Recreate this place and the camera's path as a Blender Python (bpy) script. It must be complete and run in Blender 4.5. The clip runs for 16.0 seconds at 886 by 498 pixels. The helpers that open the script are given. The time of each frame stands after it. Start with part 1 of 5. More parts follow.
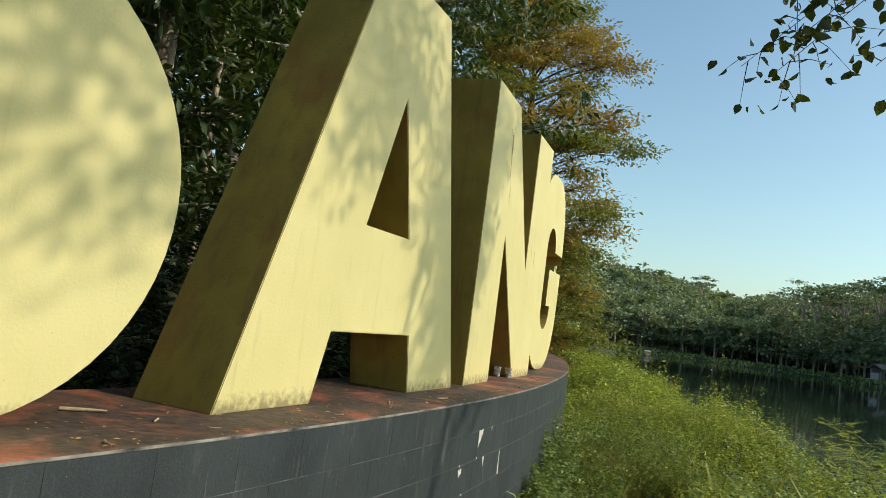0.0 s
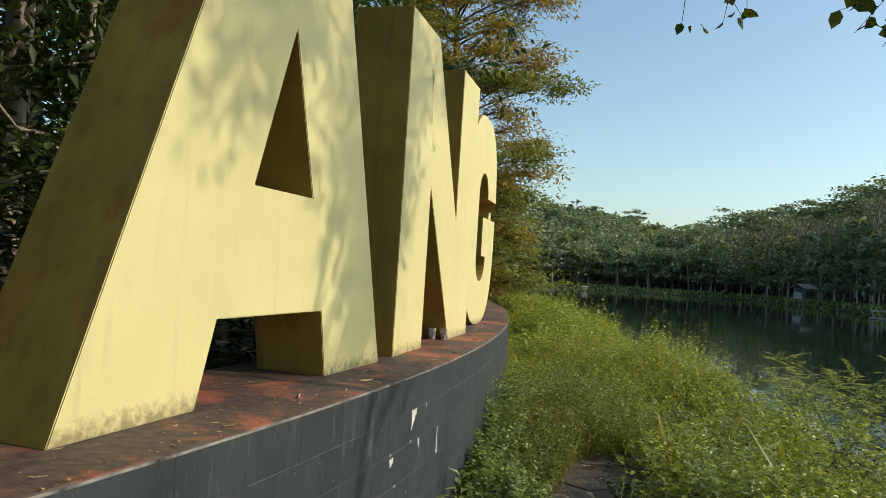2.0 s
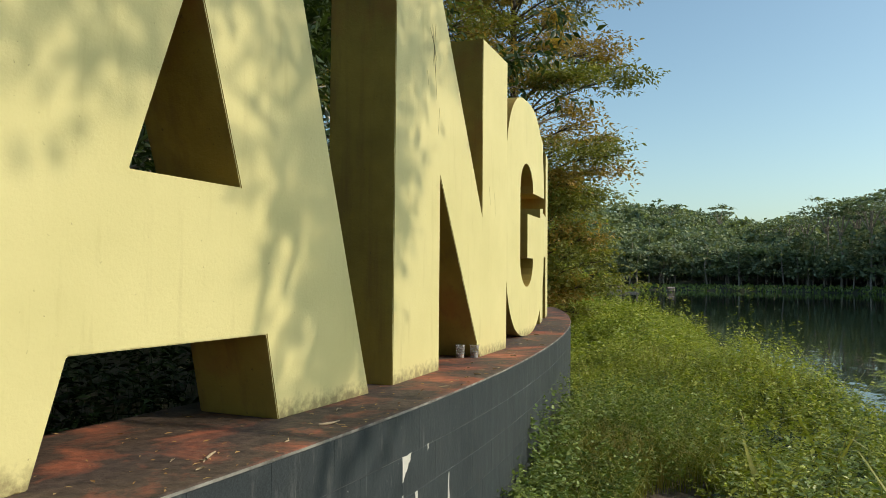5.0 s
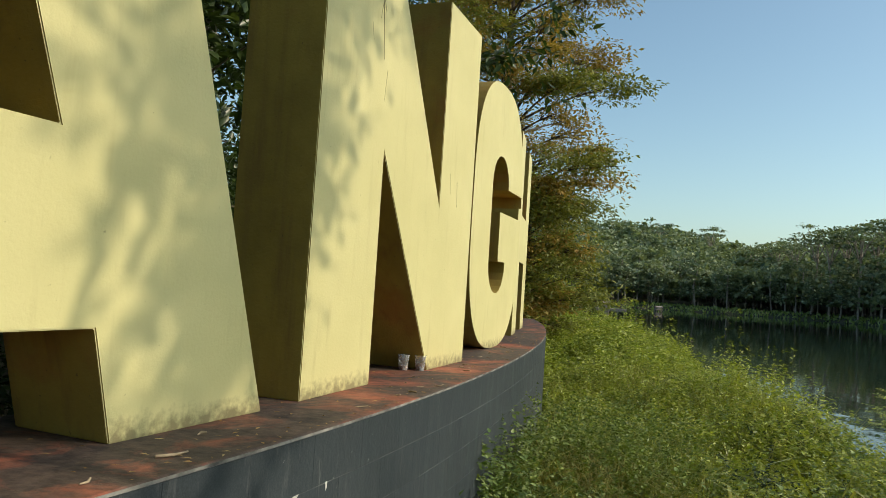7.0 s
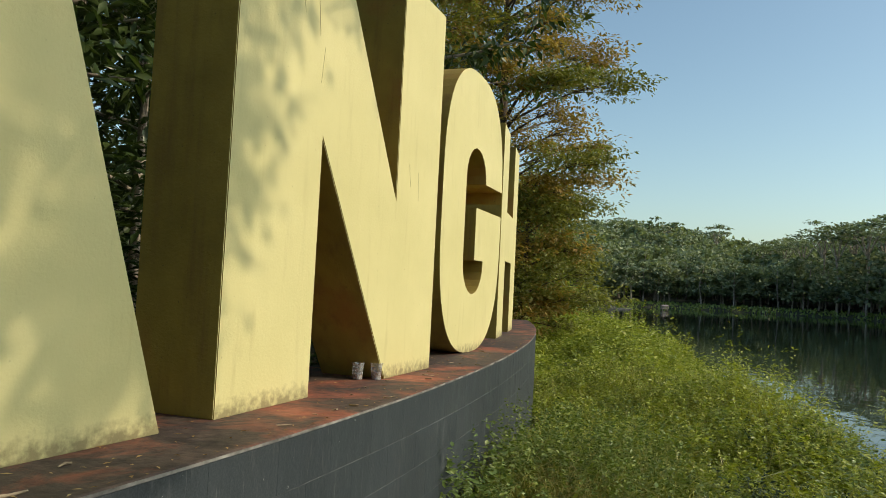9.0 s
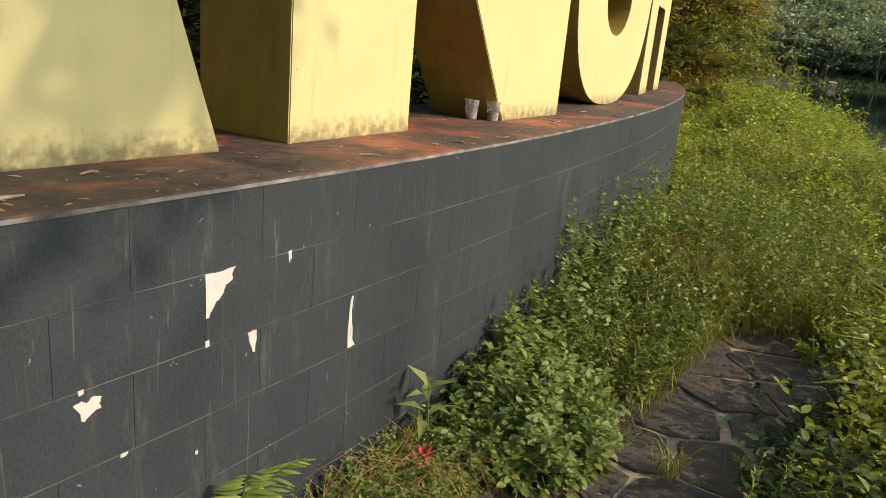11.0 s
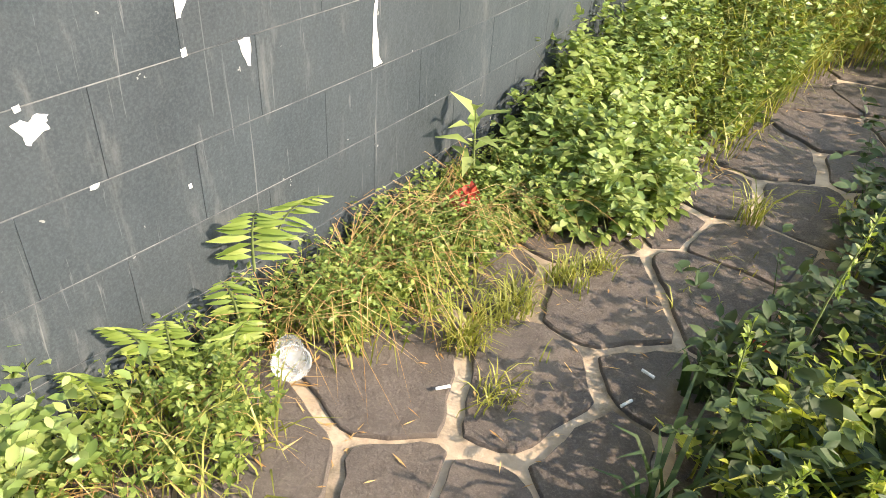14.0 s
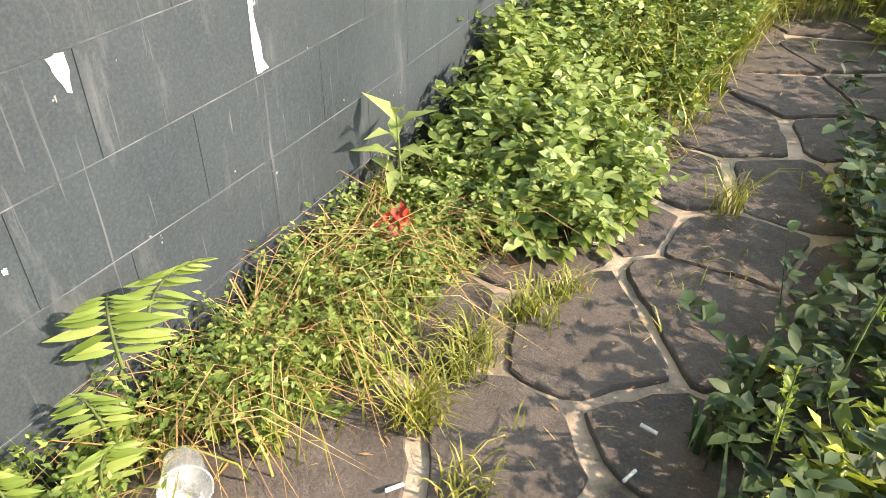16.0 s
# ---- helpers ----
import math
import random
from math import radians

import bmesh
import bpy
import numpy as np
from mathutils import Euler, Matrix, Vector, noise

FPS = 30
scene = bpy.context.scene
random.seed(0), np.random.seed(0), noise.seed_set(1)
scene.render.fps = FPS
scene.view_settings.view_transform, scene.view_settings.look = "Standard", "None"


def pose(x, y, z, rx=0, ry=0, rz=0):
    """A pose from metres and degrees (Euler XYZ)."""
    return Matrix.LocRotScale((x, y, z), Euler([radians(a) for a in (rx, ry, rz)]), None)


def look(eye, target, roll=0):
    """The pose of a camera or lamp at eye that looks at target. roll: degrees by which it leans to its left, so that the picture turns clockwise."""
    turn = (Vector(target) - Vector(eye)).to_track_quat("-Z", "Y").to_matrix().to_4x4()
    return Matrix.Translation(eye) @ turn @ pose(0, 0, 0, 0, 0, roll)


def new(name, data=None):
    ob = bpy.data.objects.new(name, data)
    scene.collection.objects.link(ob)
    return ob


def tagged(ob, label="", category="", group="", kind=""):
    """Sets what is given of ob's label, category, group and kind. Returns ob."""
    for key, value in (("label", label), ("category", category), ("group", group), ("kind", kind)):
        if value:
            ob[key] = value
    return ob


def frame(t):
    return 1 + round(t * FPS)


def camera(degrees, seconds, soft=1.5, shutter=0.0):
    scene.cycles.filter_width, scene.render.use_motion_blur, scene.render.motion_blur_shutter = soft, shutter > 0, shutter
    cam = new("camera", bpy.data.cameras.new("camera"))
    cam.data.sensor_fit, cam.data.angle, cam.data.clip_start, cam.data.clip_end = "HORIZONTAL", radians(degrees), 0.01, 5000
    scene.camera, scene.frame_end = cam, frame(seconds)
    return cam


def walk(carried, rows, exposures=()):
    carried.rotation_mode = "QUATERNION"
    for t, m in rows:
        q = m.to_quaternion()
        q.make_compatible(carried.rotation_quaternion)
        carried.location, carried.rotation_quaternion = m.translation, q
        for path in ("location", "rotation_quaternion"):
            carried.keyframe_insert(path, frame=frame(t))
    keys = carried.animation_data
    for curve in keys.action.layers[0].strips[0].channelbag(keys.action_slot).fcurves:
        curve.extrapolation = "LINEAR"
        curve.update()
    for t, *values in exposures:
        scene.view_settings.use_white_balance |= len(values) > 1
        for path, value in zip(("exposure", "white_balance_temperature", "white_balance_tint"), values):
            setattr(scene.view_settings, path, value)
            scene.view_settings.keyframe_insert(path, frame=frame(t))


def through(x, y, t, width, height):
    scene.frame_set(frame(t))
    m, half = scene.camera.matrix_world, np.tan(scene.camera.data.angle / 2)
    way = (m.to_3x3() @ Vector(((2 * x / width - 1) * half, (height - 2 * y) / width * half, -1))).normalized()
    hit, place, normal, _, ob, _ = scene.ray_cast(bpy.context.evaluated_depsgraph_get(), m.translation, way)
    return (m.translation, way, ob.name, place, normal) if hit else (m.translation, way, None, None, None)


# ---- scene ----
cam = camera(61.7, 16.0, soft=0.75)
PATH = [
    (0, (0.171, 0.023, 1.591), (0.103, 2.014, 1.766), 7.5),
    (0.5, (0.167, 0.227, 1.594), (0.134, 2.226, 1.627), 3.1),
    (1, (0.138, 0.37, 1.674), (0.216, 2.368, 1.681), 1.6),
    (1.5, (0.166, 0.484, 1.693), (0.278, 2.479, 1.783), 3.9),
    (2, (0.263, 0.658, 1.699), (0.378, 2.654, 1.75), 3.6),
    (2.5, (0.33, 0.804, 1.698), (0.473, 2.799, 1.732), 3.5),
    (3, (0.395, 0.962, 1.693), (0.387, 2.956, 1.85), 4.6),
    (3.5, (0.462, 1.108, 1.705), (0.379, 3.103, 1.825), 2.4),
    (4, (0.556, 1.295, 1.682), (0.407, 3.286, 1.794), 1.2),
    (4.5, (0.667, 1.461, 1.693), (0.511, 3.454, 1.761), 0.4),
    (5, (0.719, 1.611, 1.677), (0.616, 3.608, 1.749), 0.5),
    (5.2, (0.741, 1.687, 1.684), (0.65, 3.684, 1.748), 3.3),
    (7.5, (1.018, 2.521, 1.629), (0.938, 4.517, 1.734), 3.7),
    (8, (1.091, 2.607, 1.647), (1.025, 4.603, 1.762), 3.3),
    (10.4, (1.28, 3.234, 1.57), (1.048, 5.216, 1.422), 3.9),
    (10.5, (1.26, 3.275, 1.538), (1.013, 5.248, 1.32), 4.1),
    (10.8, (1.269, 3.32, 1.466), (0.953, 5.252, 1.057), 3.5),
    (11, (1.236, 3.359, 1.462), (0.843, 5.242, 0.914), 5.2),
    (11.5, (1.195, 3.43, 1.378), (0.657, 5.164, 0.54), 5.4),
    (12, (1.203, 3.537, 1.307), (0.808, 5.196, 0.263), 8.5),
    (12.5, (1.208, 3.579, 1.291), (0.787, 5.196, 0.193), 8.0),
    (13, (1.226, 3.667, 1.271), (0.925, 5.287, 0.137), 9.6),
    (13.5, (1.223, 3.701, 1.245), (0.995, 5.307, 0.074), 11.1),
    (14, (1.227, 3.692, 1.256), (0.789, 5.256, 0.089), 3.8),
    (14.5, (1.231, 3.698, 1.256), (0.793, 5.285, 0.12), 4.8),
    (15, (1.239, 3.76, 1.223), (0.813, 5.309, 0.033), 4.4),
    (15.5, (1.206, 3.89, 1.171), (0.917, 5.399, -0.109), 3.7),
    (16, (1.13, 4.077, 1.122), (0.869, 5.658, -0.076), 1.2),
]
walk(cam, [(t, look(eye, target, roll)) for t, eye, target, roll in PATH],
     [(0.0, 0.04, 6500, 8.5), (1.0, 0.02, 6500, 13.5), (2.5, 0.02, 6500, 13.5), (3.5, 0.0, 6500, 12.0), (5.0, -0.08, 6500, 10.5), (7.4, -0.13, 6500, 11.0), (8.2, -0.15, 6500, 11.0), (10.4, -0.15, 7050, 19.0), (11.0, 0.28, 7000, 22.0), (11.5, 0.85, 6200, 20.0), (12.0, 1.80, 6600, 20.0), (16.0, 1.9, 6800, 21.0)])

# ---- world, sun ----
SUN_TO = Vector((0.84, -0.10, 0.52)).normalized()
world = bpy.data.worlds.new("world")
scene.world = world
world.use_nodes = True
wn = world.node_tree.nodes
sky = wn.new("ShaderNodeTexSky")
sky.sky_type = "NISHITA"
sky.sun_disc = False
sky.sun_elevation = math.asin(SUN_TO.z)
sky.sun_rotation = math.atan2(SUN_TO.x, SUN_TO.y)
sky.air_density, sky.dust_density, sky.ozone_density = 1.0, 1.7, 0.8
wn["Background"].inputs["Strength"].default_value = 0.185
haze = wn.new("ShaderNodeMix")
haze.data_type, haze.blend_type = "RGBA", "MULTIPLY"
haze.inputs[0].default_value = 1.0
haze.inputs[7].default_value = (0.90, 1.03, 0.96, 1)
world.node_tree.links.new(sky.outputs[0], haze.inputs[6])
world.node_tree.links.new(haze.outputs[2], wn["Background"].inputs["Color"])
sun_data = bpy.data.lights.new("sun", "SUN")
sun_data.energy, sun_data.angle, sun_data.color = 2.95, radians(0.6), (1.0, 0.875, 0.66)
sun = new("sun", sun_data)
sun.matrix_world = look((20, -3, 14), Vector((20, -3, 14)) - SUN_TO)

# ---- plan ----
CX, CY, RAD = -23.157, 13.273, 25.019
TOP = 1.095
WATER = -0.7
rng = np.random.default_rng(7)


def bulge(deg):
    """How far the plinth runs outside the true circle towards its far end."""
    return 0.00095 * np.maximum(np.asarray(deg) + 14.5, 0.0) ** 2


def arc(deg, inset, z=0.0):
    a, r = radians(deg), RAD - inset + float(bulge(deg))
    return Vector((CX + r * math.cos(a), CY + r * math.sin(a), z))


def inset_of(x, y):
    return RAD - np.hypot(np.asarray(x) - CX, np.asarray(y) - CY)


# ---- materials ----
def material(name, rough=0.7):
    m = bpy.data.materials.new(name)
    m.use_nodes = True
    b = m.node_tree.nodes["Principled BSDF"]
    b.inputs["Roughness"].default_value = rough
    return m, m.node_tree.nodes, m.node_tree.links, b


def noise_node(n, l, scale, detail=6, rough=0.6, vec=None, dist=0.0):
    t = n.new("ShaderNodeTexNoise")
    t.inputs["Scale"].default_value, t.inputs["Detail"].default_value = scale, detail
    t.inputs["Roughness"].default_value, t.inputs["Distortion"].default_value = rough, dist
    if vec is not None:
        l.new(vec, t.inputs["Vector"])
    return t.outputs["Fac"]


def ramp(n, l, src, *stops):
    r = n.new("ShaderNodeValToRGB")
    e = r.color_ramp.elements
    while len(e) < len(stops):
        e.new(0.5)
    for k, (p, c) in zip(e, stops):
        k.position = p
        k.color = (*c, 1) if len(c) == 3 else c
    l.new(src, r.inputs["Fac"])
    return r.outputs["Color"]


def grey(v):
    return (v, v, v)


def mix(n, l, fac, a, b, mode="MIX"):
    m = n.new("ShaderNodeMix")
    m.data_type, m.blend_type = "RGBA", mode
    for sock, v in ((m.inputs[0], fac), (m.inputs[6], a), (m.inputs[7], b)):
        if isinstance(v, (int, float)):
            sock.default_value = v
        elif isinstance(v, tuple):
            sock.default_value = (*v, 1)
        else:
            l.new(v, sock)
    return m.outputs[2]


def bump(n, l, b, height, strength=0.3, distance=0.01):
    k = n.new("ShaderNodeBump")
    k.inputs["Strength"].default_value, k.inputs["Distance"].default_value = strength, distance
    l.new(height, k.inputs["Height"])
    l.new(k.outputs["Normal"], b.inputs["Normal"])


def obj_vec(n):
    return n.new("ShaderNodeTexCoord").outputs["Object"]


def scaled(n, l, vec, s):
    m = n.new("ShaderNodeMapping")
    m.inputs["Scale"].default_value = s
    l.new(vec, m.inputs["Vector"])
    return m.outputs["Vector"]


def plain(name, color, rough=0.7, var=0.25, scale=8.0, bumps=0.2, metal=0.0):
    m, n, l, b = material(name, rough)
    f = noise_node(n, l, scale, vec=obj_vec(n))
    lo = tuple(c * (1 - var) for c in color)
    hi = tuple(min(1, c * (1 + var)) for c in color)
    l.new(ramp(n, l, f, (0.3, lo), (0.7, hi)), b.inputs["Base Color"])
    b.inputs["Metallic"].default_value = metal
    if bumps:
        bump(n, l, b, noise_node(n, l, scale * 8, vec=obj_vec(n)), bumps)
    return m


def leaf_material(name, dark, mid, light, through=0.35, rough=0.45, patch=0.9):
    """Leaves: each leaf its own tone; some light passes through."""
    m, n, l, b = material(name, rough)
    g = n.new("ShaderNodeNewGeometry")
    o = n.new("ShaderNodeObjectInfo")
    c = ramp(n, l, g.outputs["Random Per Island"], (0.0, dark), (0.5, mid), (1.0, light))
    big = noise_node(n, l, patch, 3, vec=g.outputs["Position"])
    c = mix(n, l, ramp(n, l, big, (0.35, grey(0.0)), (0.7, grey(0.55))), c, tuple(v * s for v, s in zip(mid, (1.35, 1.15, 0.75))))
    l.new(c, b.inputs["Base Color"])
    t = n.new("ShaderNodeBsdfTranslucent")
    l.new(mix(n, l, 1.0, c, (0.95, 1.0, 0.42), "MULTIPLY"), t.inputs["Color"])
    s = n.new("ShaderNodeMixShader")
    s.inputs[0].default_value = through
    l.new(b.outputs[0], s.inputs[1])
    l.new(t.outputs[0], s.inputs[2])
    l.new(s.outputs[0], n["Material Output"].inputs["Surface"])
    return m


def paint_material():
    m, n, l, b = material("letter_paint", 0.62)
    v = obj_vec(n)
    base = ramp(n, l, noise_node(n, l, 1.6, 5, vec=v), (0.3, (0.60, 0.545, 0.25)), (0.7, (0.68, 0.615, 0.30)))
    streak = noise_node(n, l, 5, 5, vec=scaled(n, l, v, (3.0, 3.0, 0.35)))
    c = mix(n, l, ramp(n, l, streak, (0.56, grey(0.0)), (0.8, grey(0.3))), base, (0.36, 0.29, 0.11))
    specks = noise_node(n, l, 55, 3, vec=v)
    sep = n.new("ShaderNodeSeparateXYZ")
    l.new(v, sep.inputs[0])
    low = n.new("ShaderNodeMapRange")
    low.inputs["From Min"].default_value, low.inputs["From Max"].default_value = 0.16, 0.0
    l.new(sep.outputs["Z"], low.inputs["Value"])
    grime = n.new("ShaderNodeMath")
    grime.operation = "MULTIPLY"
    l.new(low.outputs[0], grime.inputs[0])
    l.new(noise_node(n, l, 26, 5, vec=v), grime.inputs[1])
    c = mix(n, l, ramp(n, l, grime.outputs[0], (0.25, grey(0.0)), (0.5, grey(0.75))), c, (0.17, 0.13, 0.06))
    c = mix(n, l, ramp(n, l, specks, (0.69, grey(0.0)), (0.74, grey(0.5))), c, (0.16, 0.12, 0.05))
    l.new(c, b.inputs["Base Color"])
    bump(n, l, b, noise_node(n, l, 70, 6, vec=v), 0.18, 0.01)
    return m


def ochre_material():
    """Ochre paint on the letters' returns: rain stains over a base darkened for their shade."""
    m, n, l, b = material("stained_shaded_ochre", 0.7)
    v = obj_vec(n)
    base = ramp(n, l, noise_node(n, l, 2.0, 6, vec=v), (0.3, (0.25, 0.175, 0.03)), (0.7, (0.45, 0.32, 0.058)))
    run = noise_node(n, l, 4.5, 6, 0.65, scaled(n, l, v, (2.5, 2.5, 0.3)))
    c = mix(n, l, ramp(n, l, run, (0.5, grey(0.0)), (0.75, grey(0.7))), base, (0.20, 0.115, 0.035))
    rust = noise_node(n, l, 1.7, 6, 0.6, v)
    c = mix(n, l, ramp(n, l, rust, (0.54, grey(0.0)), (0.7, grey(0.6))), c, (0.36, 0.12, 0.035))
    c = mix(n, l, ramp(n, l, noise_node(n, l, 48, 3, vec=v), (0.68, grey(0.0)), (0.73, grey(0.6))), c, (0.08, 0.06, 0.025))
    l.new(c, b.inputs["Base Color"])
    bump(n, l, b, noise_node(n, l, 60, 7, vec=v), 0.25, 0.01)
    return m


def slab_material():
    m, n, l, b = material("worn_red_paint", 0.75)
    v = obj_vec(n)
    wear = noise_node(n, l, 2.2, 8, 0.68, v, 0.6)
    red = ramp(n, l, noise_node(n, l, 14, 5, vec=v), (0.3, (0.25, 0.065, 0.032)), (0.7, (0.47, 0.155, 0.085)))
    dark = ramp(n, l, noise_node(n, l, 20, 6, vec=v), (0.3, (0.035, 0.024, 0.018)), (0.7, (0.12, 0.08, 0.06)))
    c = mix(n, l, ramp(n, l, wear, (0.49, grey(0.0)), (0.64, grey(0.95))), dark, red)
    l.new(c, b.inputs["Base Color"])
    bump(n, l, b, noise_node(n, l, 45, 7, vec=v), 0.35, 0.01)
    return m


def block_material():
    m, n, l, b = material("charcoal_paint", 0.48)
    b.inputs["Specular IOR Level"].default_value = 0.28
    g = n.new("ShaderNodeNewGeometry")
    v = g.outputs["Position"]
    o = n.new("ShaderNodeObjectInfo")
    c = ramp(n, l, noise_node(n, l, 3.0, 6, vec=v), (0.3, (0.014, 0.02, 0.026)), (0.7, (0.035, 0.045, 0.053)))
    c = mix(n, l, ramp(n, l, o.outputs["Random"], (0.0, grey(0.0)), (1.0, grey(0.3))), c, (0.05, 0.056, 0.06))
    scuff = noise_node(n, l, 9, 8, 0.72, scaled(n, l, v, (1.5, 1.5, 0.3)))
    c = mix(n, l, ramp(n, l, scuff, (0.56, grey(0.0)), (0.8, grey(0.5))), c, (0.26, 0.26, 0.25))
    scrape = noise_node(n, l, 16, 4, 0.6, scaled(n, l, v, (5.0, 5.0, 0.25)), 0.8)
    c = mix(n, l, ramp(n, l, scrape, (0.64, grey(0.0)), (0.74, grey(0.4))), c, (0.3, 0.3, 0.29))
    cloud = noise_node(n, l, 1.4, 5, 0.6, v)
    c = mix(n, l, ramp(n, l, cloud, (0.42, grey(0.0)), (0.75, grey(0.6))), c, (0.045, 0.055, 0.063))
    chips = noise_node(n, l, 38, 3, 0.5, v)
    c = mix(n, l, ramp(n, l, chips, (0.74, grey(0.0)), (0.755, grey(0.55))), c, (0.4, 0.4, 0.38))
    fine = noise_node(n, l, 170, 4, 0.7, v)
    c = mix(n, l, ramp(n, l, fine, (0.42, grey(0.0)), (0.75, grey(0.35))), c, (0.10, 0.115, 0.125))
    l.new(c, b.inputs["Base Color"])
    l.new(ramp(n, l, scuff, (0.3, grey(0.42)), (0.8, grey(0.68))), b.inputs["Roughness"])
    bump(n, l, b, noise_node(n, l, 60, 7, vec=v), 0.22, 0.01)
    return m


def ground_material():
    m, n, l, b = material("soil", 0.95)
    g = n.new("ShaderNodeNewGeometry")
    v = g.outputs["Position"]
    soil = ramp(n, l, noise_node(n, l, 3.5, 8, vec=v), (0.3, (0.035, 0.03, 0.018)), (0.7, (0.11, 0.085, 0.05)))
    green = ramp(n, l, noise_node(n, l, 9, 8, vec=v), (0.3, (0.022, 0.034, 0.01)), (0.7, (0.06, 0.08, 0.025)))
    c = mix(n, l, ramp(n, l, noise_node(n, l, 0.8, 5, vec=v), (0.4, grey(0.1)), (0.6, grey(1.0))), soil, green)
    l.new(c, b.inputs["Base Color"])
    bump(n, l, b, noise_node(n, l, 30, 8, vec=v), 0.6, 0.03)
    return m


def stone_material():
    m, n, l, b = material("paving_stone", 0.72)
    o = n.new("ShaderNodeObjectInfo")
    g = n.new("ShaderNodeNewGeometry")
    v = g.outputs["Position"]
    c = ramp(n, l, noise_node(n, l, 11, 9, 0.75, v), (0.32, (0.030, 0.025, 0.021)), (0.68, (0.135, 0.11, 0.092)))
    c = mix(n, l, ramp(n, l, noise_node(n, l, 150, 4, 0.7, v), (0.5, grey(0.0)), (0.72, grey(0.5))), c, (0.26, 0.22, 0.19))
    c = mix(n, l, ramp(n, l, o.outputs["Random"], (0.0, grey(0.0)), (1.0, grey(0.55))), c, (0.12, 0.095, 0.08))
    dust = noise_node(n, l, 2.5, 6, 0.7, v)
    c = mix(n, l, ramp(n, l, dust, (0.52, grey(0.0)), (0.75, grey(0.5))), c, (0.22, 0.18, 0.14))
    l.new(c, b.inputs["Base Color"])
    slate = noise_node(n, l, 5.0, 5, 0.6, v, 1.2)
    layer = n.new("ShaderNodeMath")
    layer.operation = "SNAP"
    layer.inputs[1].default_value = 0.11
    l.new(slate, layer.inputs[0])
    both = n.new("ShaderNodeMath")
    both.operation = "MULTIPLY_ADD"
    both.inputs[1].default_value = 0.9
    l.new(layer.outputs[0], both.inputs[0])
    l.new(noise_node(n, l, 20, 10, 0.75, v), both.inputs[2])
    bump(n, l, b, both.outputs[0], 0.9, 0.02)
    return m


def mortar_material():
    m, n, l, b = material("path_mortar", 0.9)
    g = n.new("ShaderNodeNewGeometry")
    v = g.outputs["Position"]
    c = ramp(n, l, noise_node(n, l, 6, 8, 0.7, v), (0.3, (0.24, 0.18, 0.12)), (0.7, (0.50, 0.40, 0.29)))
    c = mix(n, l, ramp(n, l, noise_node(n, l, 3.3, 7, 0.7, v), (0.5, grey(0.0)), (0.62, grey(0.85))), c, (0.1, 0.08, 0.052))
    l.new(c, b.inputs["Base Color"])
    bump(n, l, b, noise_node(n, l, 60, 7, vec=v), 0.5, 0.01)
    return m


def water_material():
    m, n, l, b = material("lake_water", 0.03)
    b.inputs["Base Color"].default_value = (0.012, 0.02, 0.014, 1)
    b.inputs["IOR"].default_value = 1.33
    g = n.new("ShaderNodeNewGeometry")
    v = scaled(n, l, g.outputs["Position"], (1.0, 0.6, 1.0))
    bump(n, l, b, noise_node(n, l, 1.3, 3, vec=v), 0.05, 0.12)
    return m


def bark_material(name, lo, hi):
    m, n, l, b = material(name, 0.9)
    v = obj_vec(n)
    f = noise_node(n, l, 7, 8, 0.7, scaled(n, l, v, (1.0, 1.0, 0.45)))
    l.new(ramp(n, l, f, (0.32, lo), (0.68, hi)), b.inputs["Base Color"])
    bump(n, l, b, noise_node(n, l, 22, 8, vec=scaled(n, l, v, (1, 1, 0.4))), 0.6, 0.03)
    return m


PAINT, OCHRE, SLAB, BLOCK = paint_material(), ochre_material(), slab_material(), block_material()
GROUND, STONE, MORTAR, LAKE = ground_material(), stone_material(), mortar_material(), water_material()
BARK_PALE = bark_material("pale_bark", (0.16, 0.12, 0.09), (0.5, 0.44, 0.36))
BARK_DARK = bark_material("dark_bark", (0.05, 0.038, 0.028), (0.16, 0.125, 0.095))
JOINT, jn, jl, jb = material("block_joint", 0.9)
jl.new(ramp(jn, jl, noise_node(jn, jl, 5, 6, 0.7, jn.new("ShaderNodeNewGeometry").outputs["Position"]), (0.4, (0.05, 0.055, 0.06)), (0.65, (0.24, 0.245, 0.245))), jb.inputs["Base Color"])
WHITE = plain("bare_plaster", (0.60, 0.585, 0.55), 0.8, 0.12, 20)
EDGE = plain("edge_cement", (0.2, 0.19, 0.175), 0.9, 0.85, 9)
L_WEED = leaf_material("weed_leaf", (0.10, 0.15, 0.02), (0.32, 0.39, 0.06), (0.62, 0.62, 0.17), 0.38, 0.4)
L_LOW = leaf_material("low_weed_leaf", (0.06, 0.115, 0.02), (0.165, 0.235, 0.05), (0.37, 0.42, 0.12), 0.34)
L_GRASS = leaf_material("grass_blade", (0.12, 0.15, 0.025), (0.27, 0.29, 0.06), (0.46, 0.43, 0.13), 0.36)
L_BROAD = leaf_material("broad_weed_leaf", (0.095, 0.165, 0.04), (0.215, 0.30, 0.09), (0.40, 0.46, 0.18), 0.36, 0.36)
# leaf green with the shade of undergrowth and path side darkened into it
L_SHADE = leaf_material("shade_dark_leaf", (0.014, 0.034, 0.008), (0.028, 0.058, 0.014), (0.055, 0.09, 0.022), 0.3, 0.6)
L_FERN = leaf_material("fern_leaf", (0.11, 0.18, 0.03), (0.21, 0.29, 0.06), (0.34, 0.40, 0.11), 0.4)
L_STRAW = leaf_material("dry_straw", (0.22, 0.12, 0.05), (0.42, 0.26, 0.11), (0.62, 0.46, 0.22), 0.15, 0.8)
